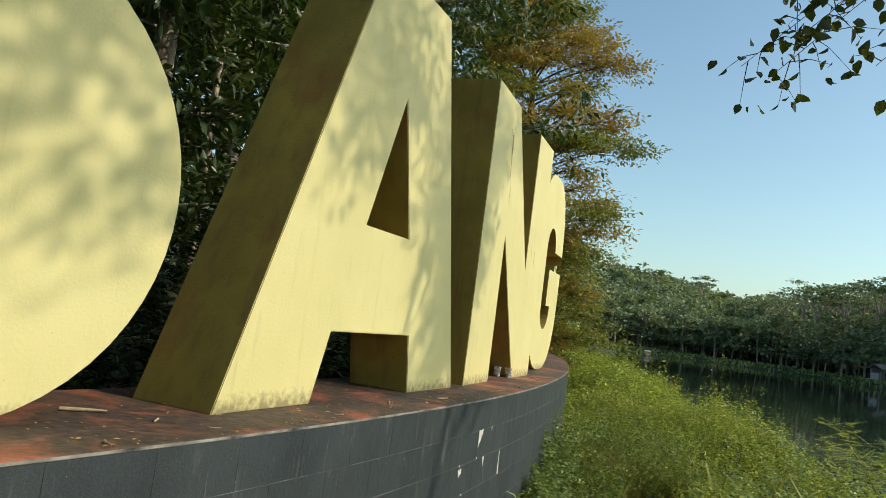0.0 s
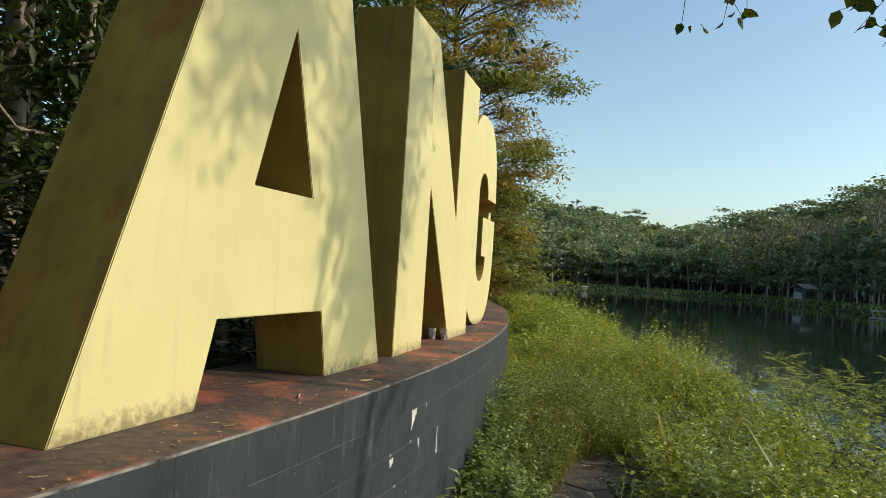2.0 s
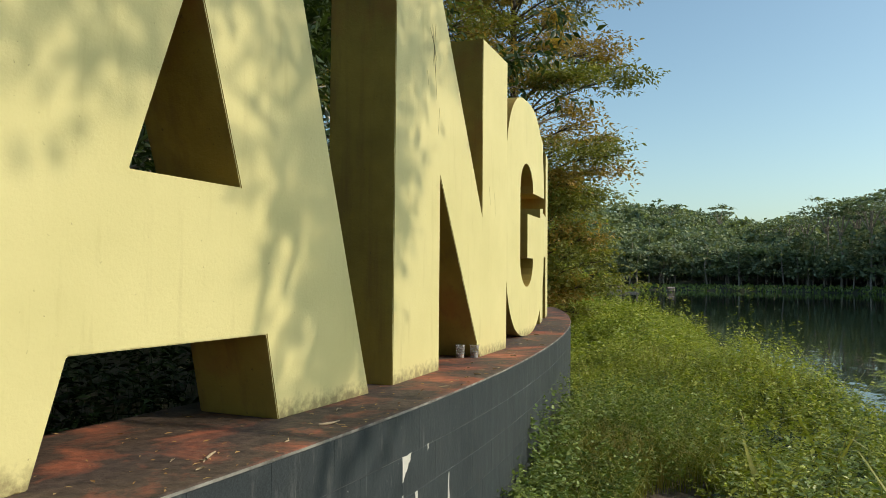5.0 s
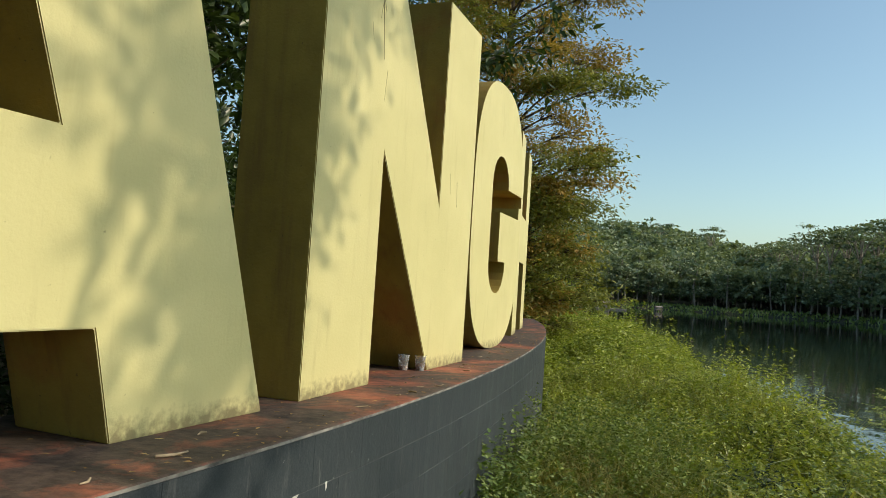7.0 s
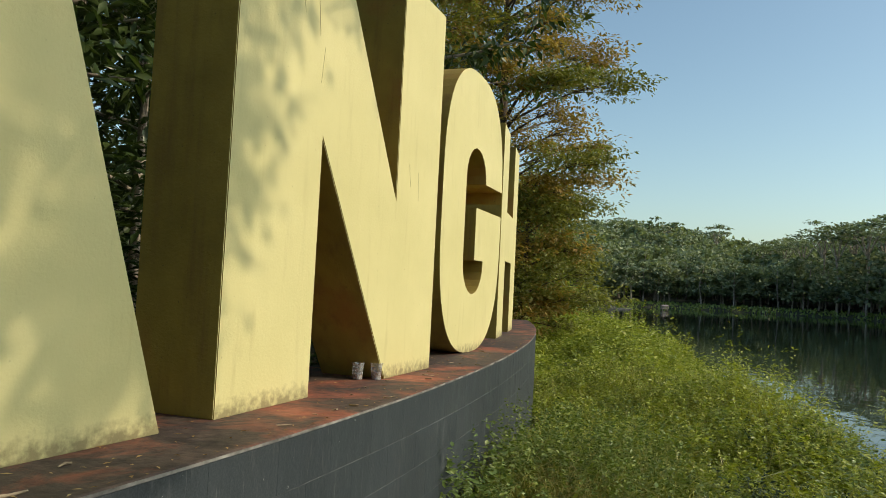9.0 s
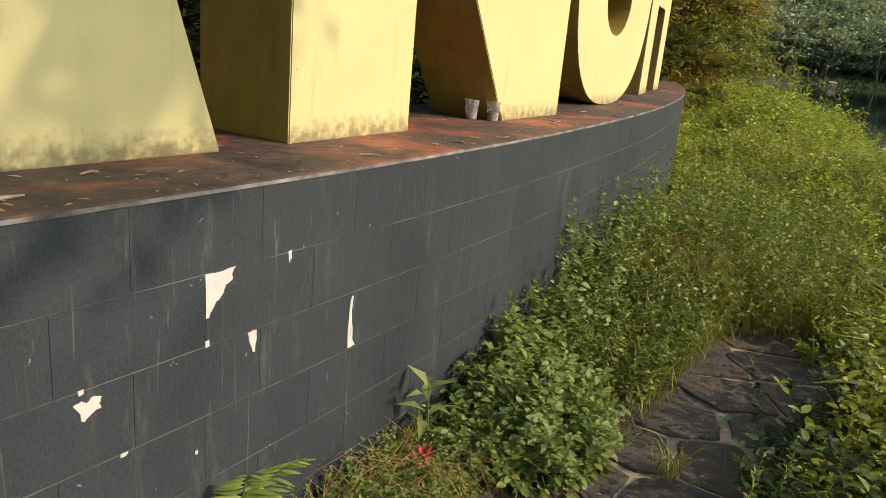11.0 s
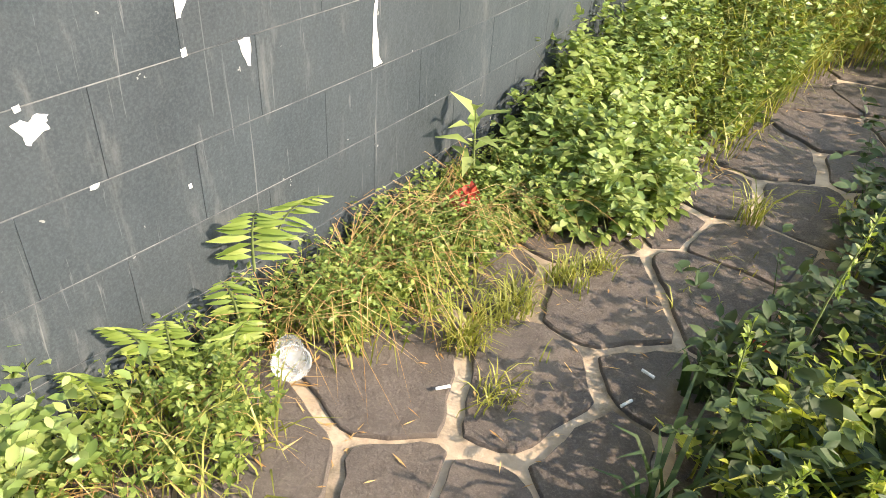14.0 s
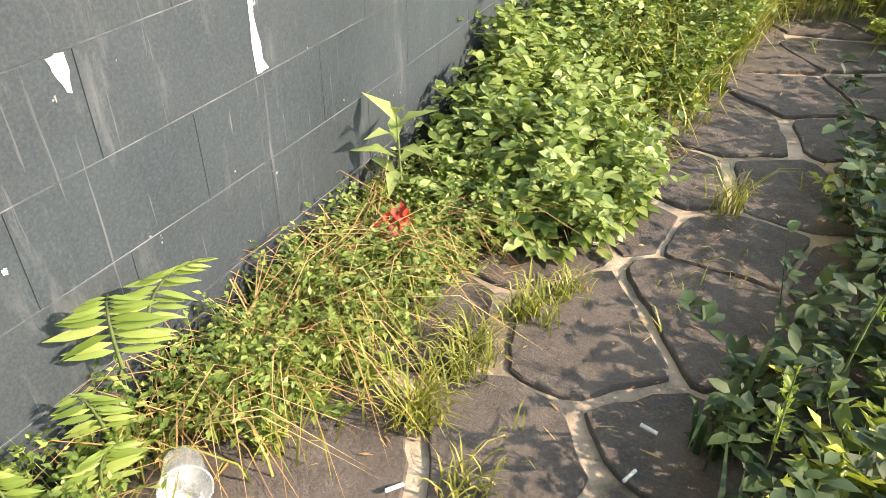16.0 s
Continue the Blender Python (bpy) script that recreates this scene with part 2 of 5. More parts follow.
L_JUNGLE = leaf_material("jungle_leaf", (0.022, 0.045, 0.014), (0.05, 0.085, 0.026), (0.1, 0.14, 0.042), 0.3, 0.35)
L_TAWNY = leaf_material("tawny_leaf", (0.2, 0.19, 0.05), (0.40, 0.31, 0.10), (0.56, 0.33, 0.12), 0.45)
L_OLIVE = leaf_material("olive_leaf", (0.11, 0.14, 0.035), (0.23, 0.255, 0.07), (0.40, 0.38, 0.12), 0.42)
L_BUFF = leaf_material("buff_grass", (0.2, 0.19, 0.06), (0.34, 0.31, 0.1), (0.5, 0.44, 0.18), 0.3, 0.7)
# distance haze is mixed into this leaf colour: paler and bluer
L_FAR = leaf_material("hazy_far_leaf", (0.085, 0.13, 0.095), (0.21, 0.27, 0.185), (0.40, 0.43, 0.28), 0.32, 0.9, 0.11)
L_HANG = leaf_material("hanging_leaf", (0.03, 0.05, 0.012), (0.07, 0.09, 0.02), (0.16, 0.15, 0.035), 0.5)
STEM = plain("green_stem", (0.12, 0.15, 0.045), 0.7, 0.3, 30, 0)


# ---- mesh helpers ----
def link(name, me, mat, parent=None, label=""):
    ob = new(name, me)
    if mat is not None:
        me.materials.append(mat)
    if parent is not None:
        ob.parent = parent
    if label:
        ob["label"] = label
    return ob


def part(name, bm, mat, parent=None, label=""):
    me = bpy.data.meshes.new(name)
    bm.normal_update()
    bm.to_mesh(me)
    bm.free()
    return link(name, me, mat, parent, label)


def soup(name, verts, faces):
    """A mesh from arrays: verts (n, 3), faces (m, 3) or (m, 4)."""
    verts, faces = np.asarray(verts, np.float32), np.asarray(faces, np.int32)
    k = faces.shape[1]
    me = bpy.data.meshes.new(name)
    me.vertices.add(len(verts))
    me.vertices.foreach_set("co", verts.ravel())
    me.loops.add(faces.size)
    me.loops.foreach_set("vertex_index", faces.ravel())
    me.polygons.add(len(faces))
    me.polygons.foreach_set("loop_start", np.arange(0, faces.size, k, dtype=np.int32))
    me.update(calc_edges=True)
    me.validate()
    return me


def empty(name, at=(0, 0, 0)):
    ob = new(name)
    ob.location = at
    return ob


def unit(v):
    return v / np.maximum(np.linalg.norm(v, axis=-1, keepdims=True), 1e-9)


def leaves(at, along, normal, length, width, simple=False, fold=0.18, droop=0.0):
    """Leaf blades at points: ovate, folded along the rib (4 triangles), or plain diamonds (2)."""
    at, along = np.asarray(at, float), unit(np.asarray(along, float))
    side = unit(np.cross(along, normal))
    up = np.cross(side, along)
    length, width = np.broadcast_to(length, len(at))[:, None], np.broadcast_to(width, len(at))[:, None]
    mid = at + along * length * 0.42
    tip = at + along * length - up * length * droop
    lift = up * width * fold
    left, right = mid + side * width / 2 + lift, mid - side * width / 2 + lift
    n = len(at)
    if simple:
        v = np.stack([at, left, tip, right], 1).reshape(-1, 3)
        i = np.arange(n)[:, None] * 4
        f = np.stack([i + [0, 1, 2], i + [0, 2, 3]], 1).reshape(-1, 3)
        return v, f
    v = np.stack([at, left, tip, right, mid], 1).reshape(-1, 3)
    i = np.arange(n)[:, None] * 5
    f = np.stack([i + [0, 4, 1], i + [1, 4, 2], i + [0, 3, 4], i + [3, 2, 4]], 1).reshape(-1, 3)
    return v, f


def round_leaves(at, along, normal, length, width, fold=0.12, droop=0.1):
    """Ovate leaves with a curved outline and a folded, drooping rib (8 triangles)."""
    at, along = np.asarray(at, float), unit(np.asarray(along, float))
    side = unit(np.cross(along, normal))
    up = np.cross(side, along)
    n = len(at)
    length, width = np.broadcast_to(length, n)[:, None], np.broadcast_to(width, n)[:, None]
    rib = [at, at + along * length * 0.28 + up * length * 0.02, at + along * length * 0.64 - up * length * droop * 0.35, at + along * length - up * length * droop]
    edge = lambda k, s, w: rib[k] + side * s * width * w / 2 + up * width * fold
    v = np.stack([rib[0], rib[1], rib[2], rib[3], edge(1, 1, 0.9), edge(2, 1, 0.85), edge(1, -1, 0.9), edge(2, -1, 0.85)], 1).reshape(-1, 3)
    i = np.arange(n)[:, None] * 8
    f = np.stack([i + q for q in ([0, 1, 4], [4, 1, 2], [4, 2, 5], [5, 2, 3], [0, 6, 1], [6, 2, 1], [6, 7, 2], [7, 3, 2])], 1).reshape(-1, 3)
    return v, f


def blades(at, lean, length, width, bend=0.5):
    """Grass blades: three-step tapered ribbons that bend over (5 triangles)."""
    at, lean = np.asarray(at, float), np.asarray(lean, float)
    n = len(at)
    length = np.broadcast_to(length, n)[:, None]
    width = np.broadcast_to(width, n)[:, None]
    up = np.array([0, 0, 1.0])
    side = unit(np.cross(lean, up))
    p1 = at + (up * 0.45 + lean * 0.12) * length
    p2 = at + (up * 0.78 + lean * (0.12 + 0.5 * bend)) * length
    p3 = at + (up * (1.0 - 0.35 * bend) + lean * (0.2 + bend)) * length
    w = side * width / 2
    v = np.stack([at - w, at + w, p1 - w, p1 + w, p2 - w * 0.7, p2 + w * 0.7, p3], 1).reshape(-1, 3)
    i = np.arange(n)[:, None] * 7
    f = np.stack([i + [0, 1, 3], i + [0, 3, 2], i + [2, 3, 5], i + [2, 5, 4], i + [4, 5, 6]], 1).reshape(-1, 3)
    return v, f


def join(*pieces):
    vs, fs, k = [], [], 0
    for v, f in pieces:
        if len(v):
            vs.append(v)
            fs.append(f + k)
            k += len(v)
    return np.concatenate(vs), np.concatenate(fs)


def tube(points, radii, sides=6):
    """A tapered tube along points, as triangles."""
    p, r = np.asarray(points, float), np.asarray(radii, float)
    d = unit(np.gradient(p, axis=0))
    ref = np.where(np.abs(d[:, 2:3]) > 0.9, [[1.0, 0, 0]], [[0, 0, 1.0]])
    a = unit(np.cross(d, ref))
    b = np.cross(d, a)
    th = np.arange(sides) * 2 * np.pi / sides
    ring = p[:, None] + r[:, None, None] * (a[:, None] * np.cos(th)[None, :, None] + b[:, None] * np.sin(th)[None, :, None])
    v = ring.reshape(-1, 3)
    f = []
    for k in range(len(p) - 1):
        for s in range(sides):
            q, t = k * sides + s, k * sides + (s + 1) % sides
            f += [(q, t, t + sides), (q, t + sides, q + sides)]
    return v, np.array(f, int)


def rand_dirs(n, flat=0.0):
    v = rng.normal(size=(n, 3))
    v[:, 2] *= 1 - flat
    return unit(v)


def box_bm(x0, x1, y0, y1, z0, z1, bevel=0.0):
    bm = bmesh.new()
    bmesh.ops.create_cube(bm, size=1)
    for v in bm.verts:
        v.co = ((x0 + x1) / 2 + v.co.x * (x1 - x0), (y0 + y1) / 2 + v.co.y * (y1 - y0), (z0 + z1) / 2 + v.co.z * (z1 - z0))
    if bevel:
        bmesh.ops.bevel(bm, geom=bm.edges[:], offset=bevel, segments=2, affect="EDGES")
    return bm


# ---- ground, lake ----
def shore_x(y):
    """Where the near bank meets the water."""
    return np.interp(y, [-60, -10, 0, 6, 9, 13, 16, 22, 32, 45, 60, 75, 90, 120], [9, 6.5, 5.6, 5.55, 5.8, 6.2, 6.6, 7.4, 9.0, 8.0, 5.5, 4, -2, -60])


def far_shore(az):
    """Distance of the far bank by bearing (degrees clockwise from +y)."""
    return np.interp(az, [-40, -10, 0, 6, 10, 18, 26, 31, 34, 40, 60, 100, 180], [95, 100, 112, 128, 150, 150, 146, 118, 96, 88, 92, 110, 120])


def height(x, y):
    x, y = np.asarray(x, float), np.asarray(y, float)
    ins = inset_of(x, y)
    wob = 0.05 * np.sin(1.7 * x + 0.6 * y) * np.sin(1.1 * y - 0.4 * x)
    d = shore_x(y) - x
    near = np.interp(d, [-6, -1.0, 0, 1.6, 2.6, 60], [-2.6, -1.5, WATER, -0.22, 0.0, 0.0])
    near = near + np.where(d > 2.6, 0, wob * 0.8)
    up = np.clip((ins - 0.15) / 0.6, 0, 1)
    behind = np.where(y < 22, 0.86, np.interp(y, [22, 34], [0.86, 0.1])) + np.clip(ins - 1.2, 0, 80) * np.interp(y, [15, 40], [0.16, 0.02]) + wob
    land = near * (1 - up) + behind * up
    r, az = np.hypot(x, y), np.degrees(np.arctan2(x, y))
    e = r - far_shore(az)
    hill = np.interp(az, [-60, 0, 8, 12, 20, 26, 34, 60], [0.10, 0.10, 0.10, 0.118, 0.075, 0.08, 0.11, 0.10])
    far = np.where(e < 0, np.interp(e, [-8, 0], [-2.6, WATER]), np.interp(e, [0, 2, 8, 14], [WATER, -0.2, 0.3, 0.8]) + np.clip(e - 14, 0, 170) * hill)
    far = far + np.where(e > 20, 1.5 * np.sin(x * 0.035) * np.sin(y * 0.028), 0)
    return np.where((d > -6) & (e < 0), land, np.where(e < -8, -2.6, np.where(e < 0, np.maximum(far, land), far)))


def graded(parts):
    out = []
    for a, b, s in parts:
        out += list(np.arange(a, b, s))
    return np.array(out + [parts[-1][1]])


gx = graded([(-900, -300, 60), (-300, -60, 12), (-60, -12, 2.5), (-12, -4, 0.5), (-4, 7, 0.18), (7, 20, 0.8), (20, 180, 5), (180, 400, 16), (400, 1000, 60)])
gy = graded([(-900, -200, 60), (-200, -20, 10), (-20, -3, 1.0), (-3, 14, 0.25), (14, 40, 0.8), (40, 240, 5), (240, 500, 16), (500, 1100, 60)])
mx, my = np.meshgrid(gx, gy, indexing="ij")
mz = height(mx, my)
gi = np.arange(mx.size).reshape(mx.shape)
quads = np.stack([gi[:-1, :-1], gi[1:, :-1], gi[1:, 1:], gi[:-1, 1:]], -1).reshape(-1, 4)
ground = link("ground", soup("ground", np.stack([mx, my, mz], -1).reshape(-1, 3), quads), GROUND)
for p in ground.data.polygons:
    p.use_smooth = True
tagged(ground, "brown soil with sparse low green growth", "ground", kind="structure")

bm = bmesh.new()
bmesh.ops.create_grid(bm, x_segments=40, y_segments=40, size=320)
bmesh.ops.translate(bm, verts=bm.verts[:], vec=(200, 150, WATER))
water = tagged(part("water", bm, LAKE), "still dark green lake water with faint ripples", "water", kind="structure")

# ---- curved block wall and slab ----
A0, A1 = -40.0, 6.0


def arc_strip(deg0, deg1, step, section):
    """A section of (inset, z) pairs, swept round the arc and closed."""
    n = max(2, int(round((deg1 - deg0) / step)) + 1)
    angs = np.linspace(deg0, deg1, n)
    bm = bmesh.new()
    rings = [[bm.verts.new(arc(a, i, z)) for i, z in section] for a in angs]
    k = len(section)
    for r0, r1 in zip(rings, rings[1:]):
        for s in range(k):
            bm.faces.new((r0[s], r1[s], r1[(s + 1) % k], r0[(s + 1) % k]))
    bm.faces.new(rings[0])
    bm.faces.new(rings[-1][::-1])
    bmesh.ops.recalc_face_normals(bm, faces=bm.faces[:])
    return bm


wall = tagged(empty("wall_planter", arc(-18, 0.1)), "curved retaining wall of charcoal painted blocks, paint peeling", "wall", kind="structure")


def child(ob, parent):
    ob.parent = parent
    ob.matrix_parent_inverse = Matrix.Translation(parent.location).inverted()
    return ob


child(part("wall_core", arc_strip(A0, A1, 0.4, [(0.0022, -0.3), (0.0022, TOP - 0.014), (0.9, TOP - 0.014), (0.9, -0.3)]), JOINT), wall)
slab = tagged(part("floor_slab", arc_strip(A0, A1, 0.3, [(0.0, TOP - 0.0125), (0.0, TOP - 0.004), (0.006, TOP), (0.93, TOP), (0.93, TOP - 0.0125)]), SLAB),
              "plinth top in worn red paint over dark cement", "plinth top", kind="structure")
lip = tagged(part("trim_edge", arc_strip(A0, A1, 0.3, [(-0.002, TOP - 0.0125), (-0.002, TOP - 0.0035), (0.0, TOP - 0.0035), (0.0, TOP - 0.0125)]), EDGE),
             "thin chipped cement edge along the plinth", "edge", kind="structure")


def prism(outline, holes, depth, bevel=0.004):
    """An extruded letter: outline and holes in (s, z), front at y=0, back at y=depth."""
    bm = bmesh.new()
    edges = []
    for loop in [outline] + holes:
        vs = [bm.verts.new((s, 0, z)) for s, z in loop]
        edges += [bm.edges.new((vs[i], vs[(i + 1) % len(vs)])) for i in range(len(vs))]
    bmesh.ops.triangle_fill(bm, use_beauty=True, edges=edges)
    bmesh.ops.dissolve_limit(bm, angle_limit=0.02, verts=bm.verts[:], edges=bm.edges[:])
    faces = bm.faces[:]
    ret = bmesh.ops.extrude_face_region(bm, geom=faces)
    bmesh.ops.translate(bm, verts=[g for g in ret["geom"] if isinstance(g, bmesh.types.BMVert)], vec=(0, depth, 0))
    bmesh.ops.recalc_face_normals(bm, faces=bm.faces[:])
    sharp = [e for e in bm.edges if len(e.link_faces) == 2 and e.calc_face_angle(0) > 0.6]
    bmesh.ops.bevel(bm, geom=sharp, offset=bevel, segments=2, affect="EDGES", clamp_overlap=True)
    return bm


H = 2.325


def letter(char, start, end, outline, holes, depth=0.4):
    x0, y0 = start
    bm = prism(outline, holes, depth)
    bm.normal_update()
    face = bm.copy()
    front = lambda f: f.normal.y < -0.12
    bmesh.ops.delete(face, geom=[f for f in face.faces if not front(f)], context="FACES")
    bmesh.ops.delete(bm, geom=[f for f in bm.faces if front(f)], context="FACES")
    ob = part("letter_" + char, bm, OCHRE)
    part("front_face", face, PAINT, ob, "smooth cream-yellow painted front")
    ob.matrix_world = Matrix.Translation((x0, y0, TOP)) @ pose(0, 0, 0, 0, 0, math.degrees(math.atan2(end[1] - y0, end[0] - x0)))
    return tagged(ob, "tall cream-yellow painted concrete block letter " + char.upper() + " on the plinth", "letter", group="concrete letters on the plinth")


def stadium(cx, cz, rx, rz, n=40, power=2.0, a0=0.0, a1=360.0):
    out = []
    for k in range(n):
        a = radians(a0 + (a1 - a0) * k / (n if a1 - a0 >= 360 else n - 1))
        c, s = math.cos(a), math.sin(a)
        out.append((cx + rx * math.copysign(abs(c) ** (2 / power), c), cz + rz * math.copysign(abs(s) ** (2 / power), s)))
    return out


letter("a", (-0.728, 2.891), (0.172, 5.262),
       [(0, 0), (0.70, 0), (0.81, 0.345), (1.715, 0.345), (1.80, 0), (2.536, 0), (1.73, H), (0.885, H)],
       [[(1.015, 0.905), (1.545, 0.905), (1.285, 1.66)]])
letter("n", (0.256, 5.533), (0.925, 7.64),
       [(0, 0), (0.684, 0), (0.684, 1.2), (1.515, 0), (2.21, 0), (2.21, H), (1.55, H), (1.55, 1.02), (0.69, H), (0, H)], [])
g_out = stadium(0.42, H / 2, 0.86, H / 2, 48, 2.35, 25, 332)
gx1 = 1.26
letter("g", (1.051, 8.576), (1.348, 9.59),
       [(gx1, 1.435), (0.71, 1.435)] + stadium(0.425, 1.435, 0.285, 0.265, 12, 2, 0, 180)[1:] + stadium(0.425, 0.745, 0.285, 0.265, 12, 2, 180, 360)[:-1]
       + [(0.71, 0.765), (0.45, 0.765), (0.45, 1.205), (gx1, 1.205)] + stadium(0.42, 1.0, 0.84, 1.0, 14, 2.6, 0, -90)[1:]
       + stadium(0.42, 1.0, 0.85, 1.0, 14, 2.6, 270, 180)[1:] + stadium(0.42, 1.325, 0.85, 1.0, 14, 2.6, 180, 90)[1:] + stadium(0.42, 1.325, 0.84, 1.0, 14, 2.6, 90, 0)[1:], [])
letter("h", (1.44, 10.75), (1.69, 12.6),
       [(0, 0), (0.6, 0), (0.6, 0.85), (1.35, 0.85), (1.35, 0), (1.95, 0), (1.95, H), (1.35, H), (1.35, 1.42), (0.6, 1.42), (0.6, H), (0, H)], [])
letter("b", (-2.0, 0.557), (-0.855, 2.683),
       [(0, 0)] + stadium(1.63, 0.75, 0.735, 0.75, 24, 2.0, -90, 70) + stadium(1.55, 1.9, 0.68, 0.425, 18, 2.0, -60, 90) + [(0, H)],
       [[(0.7, 0.5)] + stadium(1.25, 0.75, 0.25, 0.25, 10, 2, -90, 90) + [(0.7, 1.0)], [(0.7, 1.66)] + stadium(1.2, 1.83, 0.17, 0.17, 10, 2, -90, 90) + [(0.7, 2.0)]])


# ---- plants ----
def path_left(y):
    return np.interp(y, [-4, 0, 2, 3.4, 4.3, 4.8, 5.4, 5.9, 6.4, 7.4, 9], [-1.6, -0.75, 0.05, 0.52, 0.6, 0.72, 0.98, 1.3, 1.55, 1.92, 2.3])


def path_right(y):
    return np.interp(y, [-4, 0, 2, 4, 5.0, 5.3, 6.0, 6.4, 7, 8, 9], [-0.2, 0.6, 0.95, 1.28, 1.42, 1.58, 1.9, 2.08, 2.24, 2.45, 2.6])


def wall_x(y):
    y = np.asarray(y)
    return CX + np.sqrt(np.maximum(RAD**2 - (y - CY) ** 2, 0)) + bulge(np.clip(np.degrees((y - CY) / RAD), -40, 3))


def herb(base, tall, k, length, ratio, simple=False, spread=0.32, bottom=0.25, rounded=False, tumble=0.35, lean=None):
    """Leafy upright plants: k leaves up each stem, and the stem itself."""
    n = len(base)
    base, tall = np.asarray(base, float), np.asarray(tall, float)
    lean = rng.normal(size=(n, 2)) * spread + (0 if lean is None else lean)
    f = bottom + (1 - bottom) * rng.random((n, k)) ** 0.8
    at = np.empty((n, k, 3))
    at[..., :2] = base[:, None, :2] + lean[:, None] * (tall[:, None] * f**1.5)[..., None]
    at[..., 2] = base[:, None, 2] + tall[:, None] * f
    yaw = rng.random((n, k)) * 2 * np.pi
    rise = rng.normal(0.25, 0.35, (n, k))
    d = np.stack([np.cos(yaw), np.sin(yaw), rise], -1)
    nm = np.stack([-np.cos(yaw) * rise, -np.sin(yaw) * rise, np.ones_like(yaw)], -1) + rng.normal(size=(n, k, 3)) * tumble
    size = length * rng.uniform(0.6, 1.25, (n, k)) * (1.15 - 0.45 * f)
    if rounded:
        lv = round_leaves(at.reshape(-1, 3), d.reshape(-1, 3), nm.reshape(-1, 3), size.ravel(), size.ravel() * ratio)
    else:
        lv = leaves(at.reshape(-1, 3), d.reshape(-1, 3), nm.reshape(-1, 3), size.ravel(), size.ravel() * ratio, simple, 0.15, 0.12)
    tip = base + np.concatenate([lean * tall[:, None], tall[:, None] * 0.98], 1)
    sd = rand_dirs(n, 1.0) * 0.0022
    sv = np.stack([base - sd, base + sd, tip], 1).reshape(-1, 3)
    return join(lv, (sv, np.arange(3 * n).reshape(-1, 3)))


def grass(base, length, width, bend=0.6):
    n = len(base)
    yaw = rng.random(n) * 2 * np.pi
    lean = np.stack([np.cos(yaw), np.sin(yaw), np.zeros(n)], -1) * rng.uniform(0.3, 1.2, (n, 1))
    return blades(base, lean, length, width, bend)


def scatter(n, x0, x1, y0, y1, keep):
    x, y = rng.uniform(x0, x1, n), rng.uniform(y0, y1, n)
    ok = keep(x, y)
    x, y = x[ok], y[ok]
    return np.stack([x, y, height(x, y) - 0.01], -1)


def lumps(x, y, s=1.0):
    """Slow swell of plant height over the bank, 0 to 1."""
    return np.clip(0.45 + 0.3 * np.sin(1.3 * x * s + 0.7 * y * s) + 0.22 * np.sin(0.8 * y * s - 1.9 * x * s + 1.0) + 0.26 * np.sin(3.7 * x * s + 2.9 * y * s) * np.sin(3.1 * y * s - 2.2 * x * s), 0, 1)


def stuff(name, geo, mat, label, category="weeds"):
    return tagged(link(name, soup(name, *geo), mat), label, category, kind="stuff")


def bank_keep(x, y):
    return (x > path_right(y) + 0.12 + 0.1 * np.sin(5 * y)) & (x < shore_x(y) + 0.15)


def bank_tall(p):
    x, y = p[:, 0], p[:, 1]
    edge = np.clip((x - path_right(y) - 0.1) / 2.0, 0, 1)
    t = (0.16 + edge * (0.24 + 0.55 * lumps(x, y))) * np.clip(0.5 + (shore_x(y) - x) / 2.2, 0.5, 1.1)
    return t * rng.uniform(0.55, 1.25, len(p))


def clumped(c, stems, k, length, ratio, wide=(0.16, 0.36), tall=1.0, tumble=0.6):
    """Domed clumps of leafy stems splayed from their middles, with dark gaps between the clumps."""
    m = len(c)
    reach = np.repeat(rng.uniform(*wide, m), stems)
    top = np.repeat(bank_tall(c) * tall * rng.uniform(0.75, 1.25, m) + 0.08, stems)
    a, r = rng.random(m * stems) * 2 * np.pi, np.sqrt(rng.random(m * stems))
    out = np.stack([np.cos(a), np.sin(a)], -1) * (reach * r)[:, None]
    base = np.repeat(c, stems, 0)
    base[:, :2] += out * 0.45
    h = top * (1 - 0.5 * r**2) * rng.uniform(0.75, 1.15, m * stems)
    return herb(base, h, k, length, ratio, True, 0.08, 0.22, tumble=tumble, lean=out * 0.55 / h[:, None])


past_wall = lambda x, y: (x > wall_x(y) + 0.1) & (x < shore_x(y) + 0.1)
p = scatter(1120, 1.0, 6.4, 2.2, 9.0, lambda x, y: bank_keep(x - 0.2, y))
stuff("weeds", clumped(p, 15, 17, 0.052, 0.46), L_WEED, "dense sunlit green weeds covering the lake bank")
p = scatter(520, 1.0, 6.4, 2.2, 9.0, lambda x, y: bank_keep(x - 0.25, y))
stuff("weeds", clumped(p, 13, 16, 0.062, 0.5, (0.14, 0.28), 0.9), L_BROAD, "fresh green leafy weeds among the bank growth")
p = scatter(3800, 1.0, 6.4, 2.2, 9.0, bank_keep)
stuff("grass", grass(p, bank_tall(p) * 1.1, 0.006), L_GRASS, "yellow-green grass blades among the bank weeds", "grass")
p = scatter(820, 1.2, 7.4, 9.0, 16.0, past_wall)
stuff("weeds", clumped(p, 17, 18, 0.07, 0.46, (0.2, 0.42), 1.15), L_WEED, "thick green weeds on the bank beside the water")
p = scatter(6200, 1.2, 7.4, 9.0, 16.0, past_wall)
stuff("grass", grass(p, 0.15 + bank_tall(p), 0.008), L_GRASS, "tall yellow-green grass further along the bank", "grass")
p = scatter(900, 1.2, 10, 16.0, 40.0, past_wall)
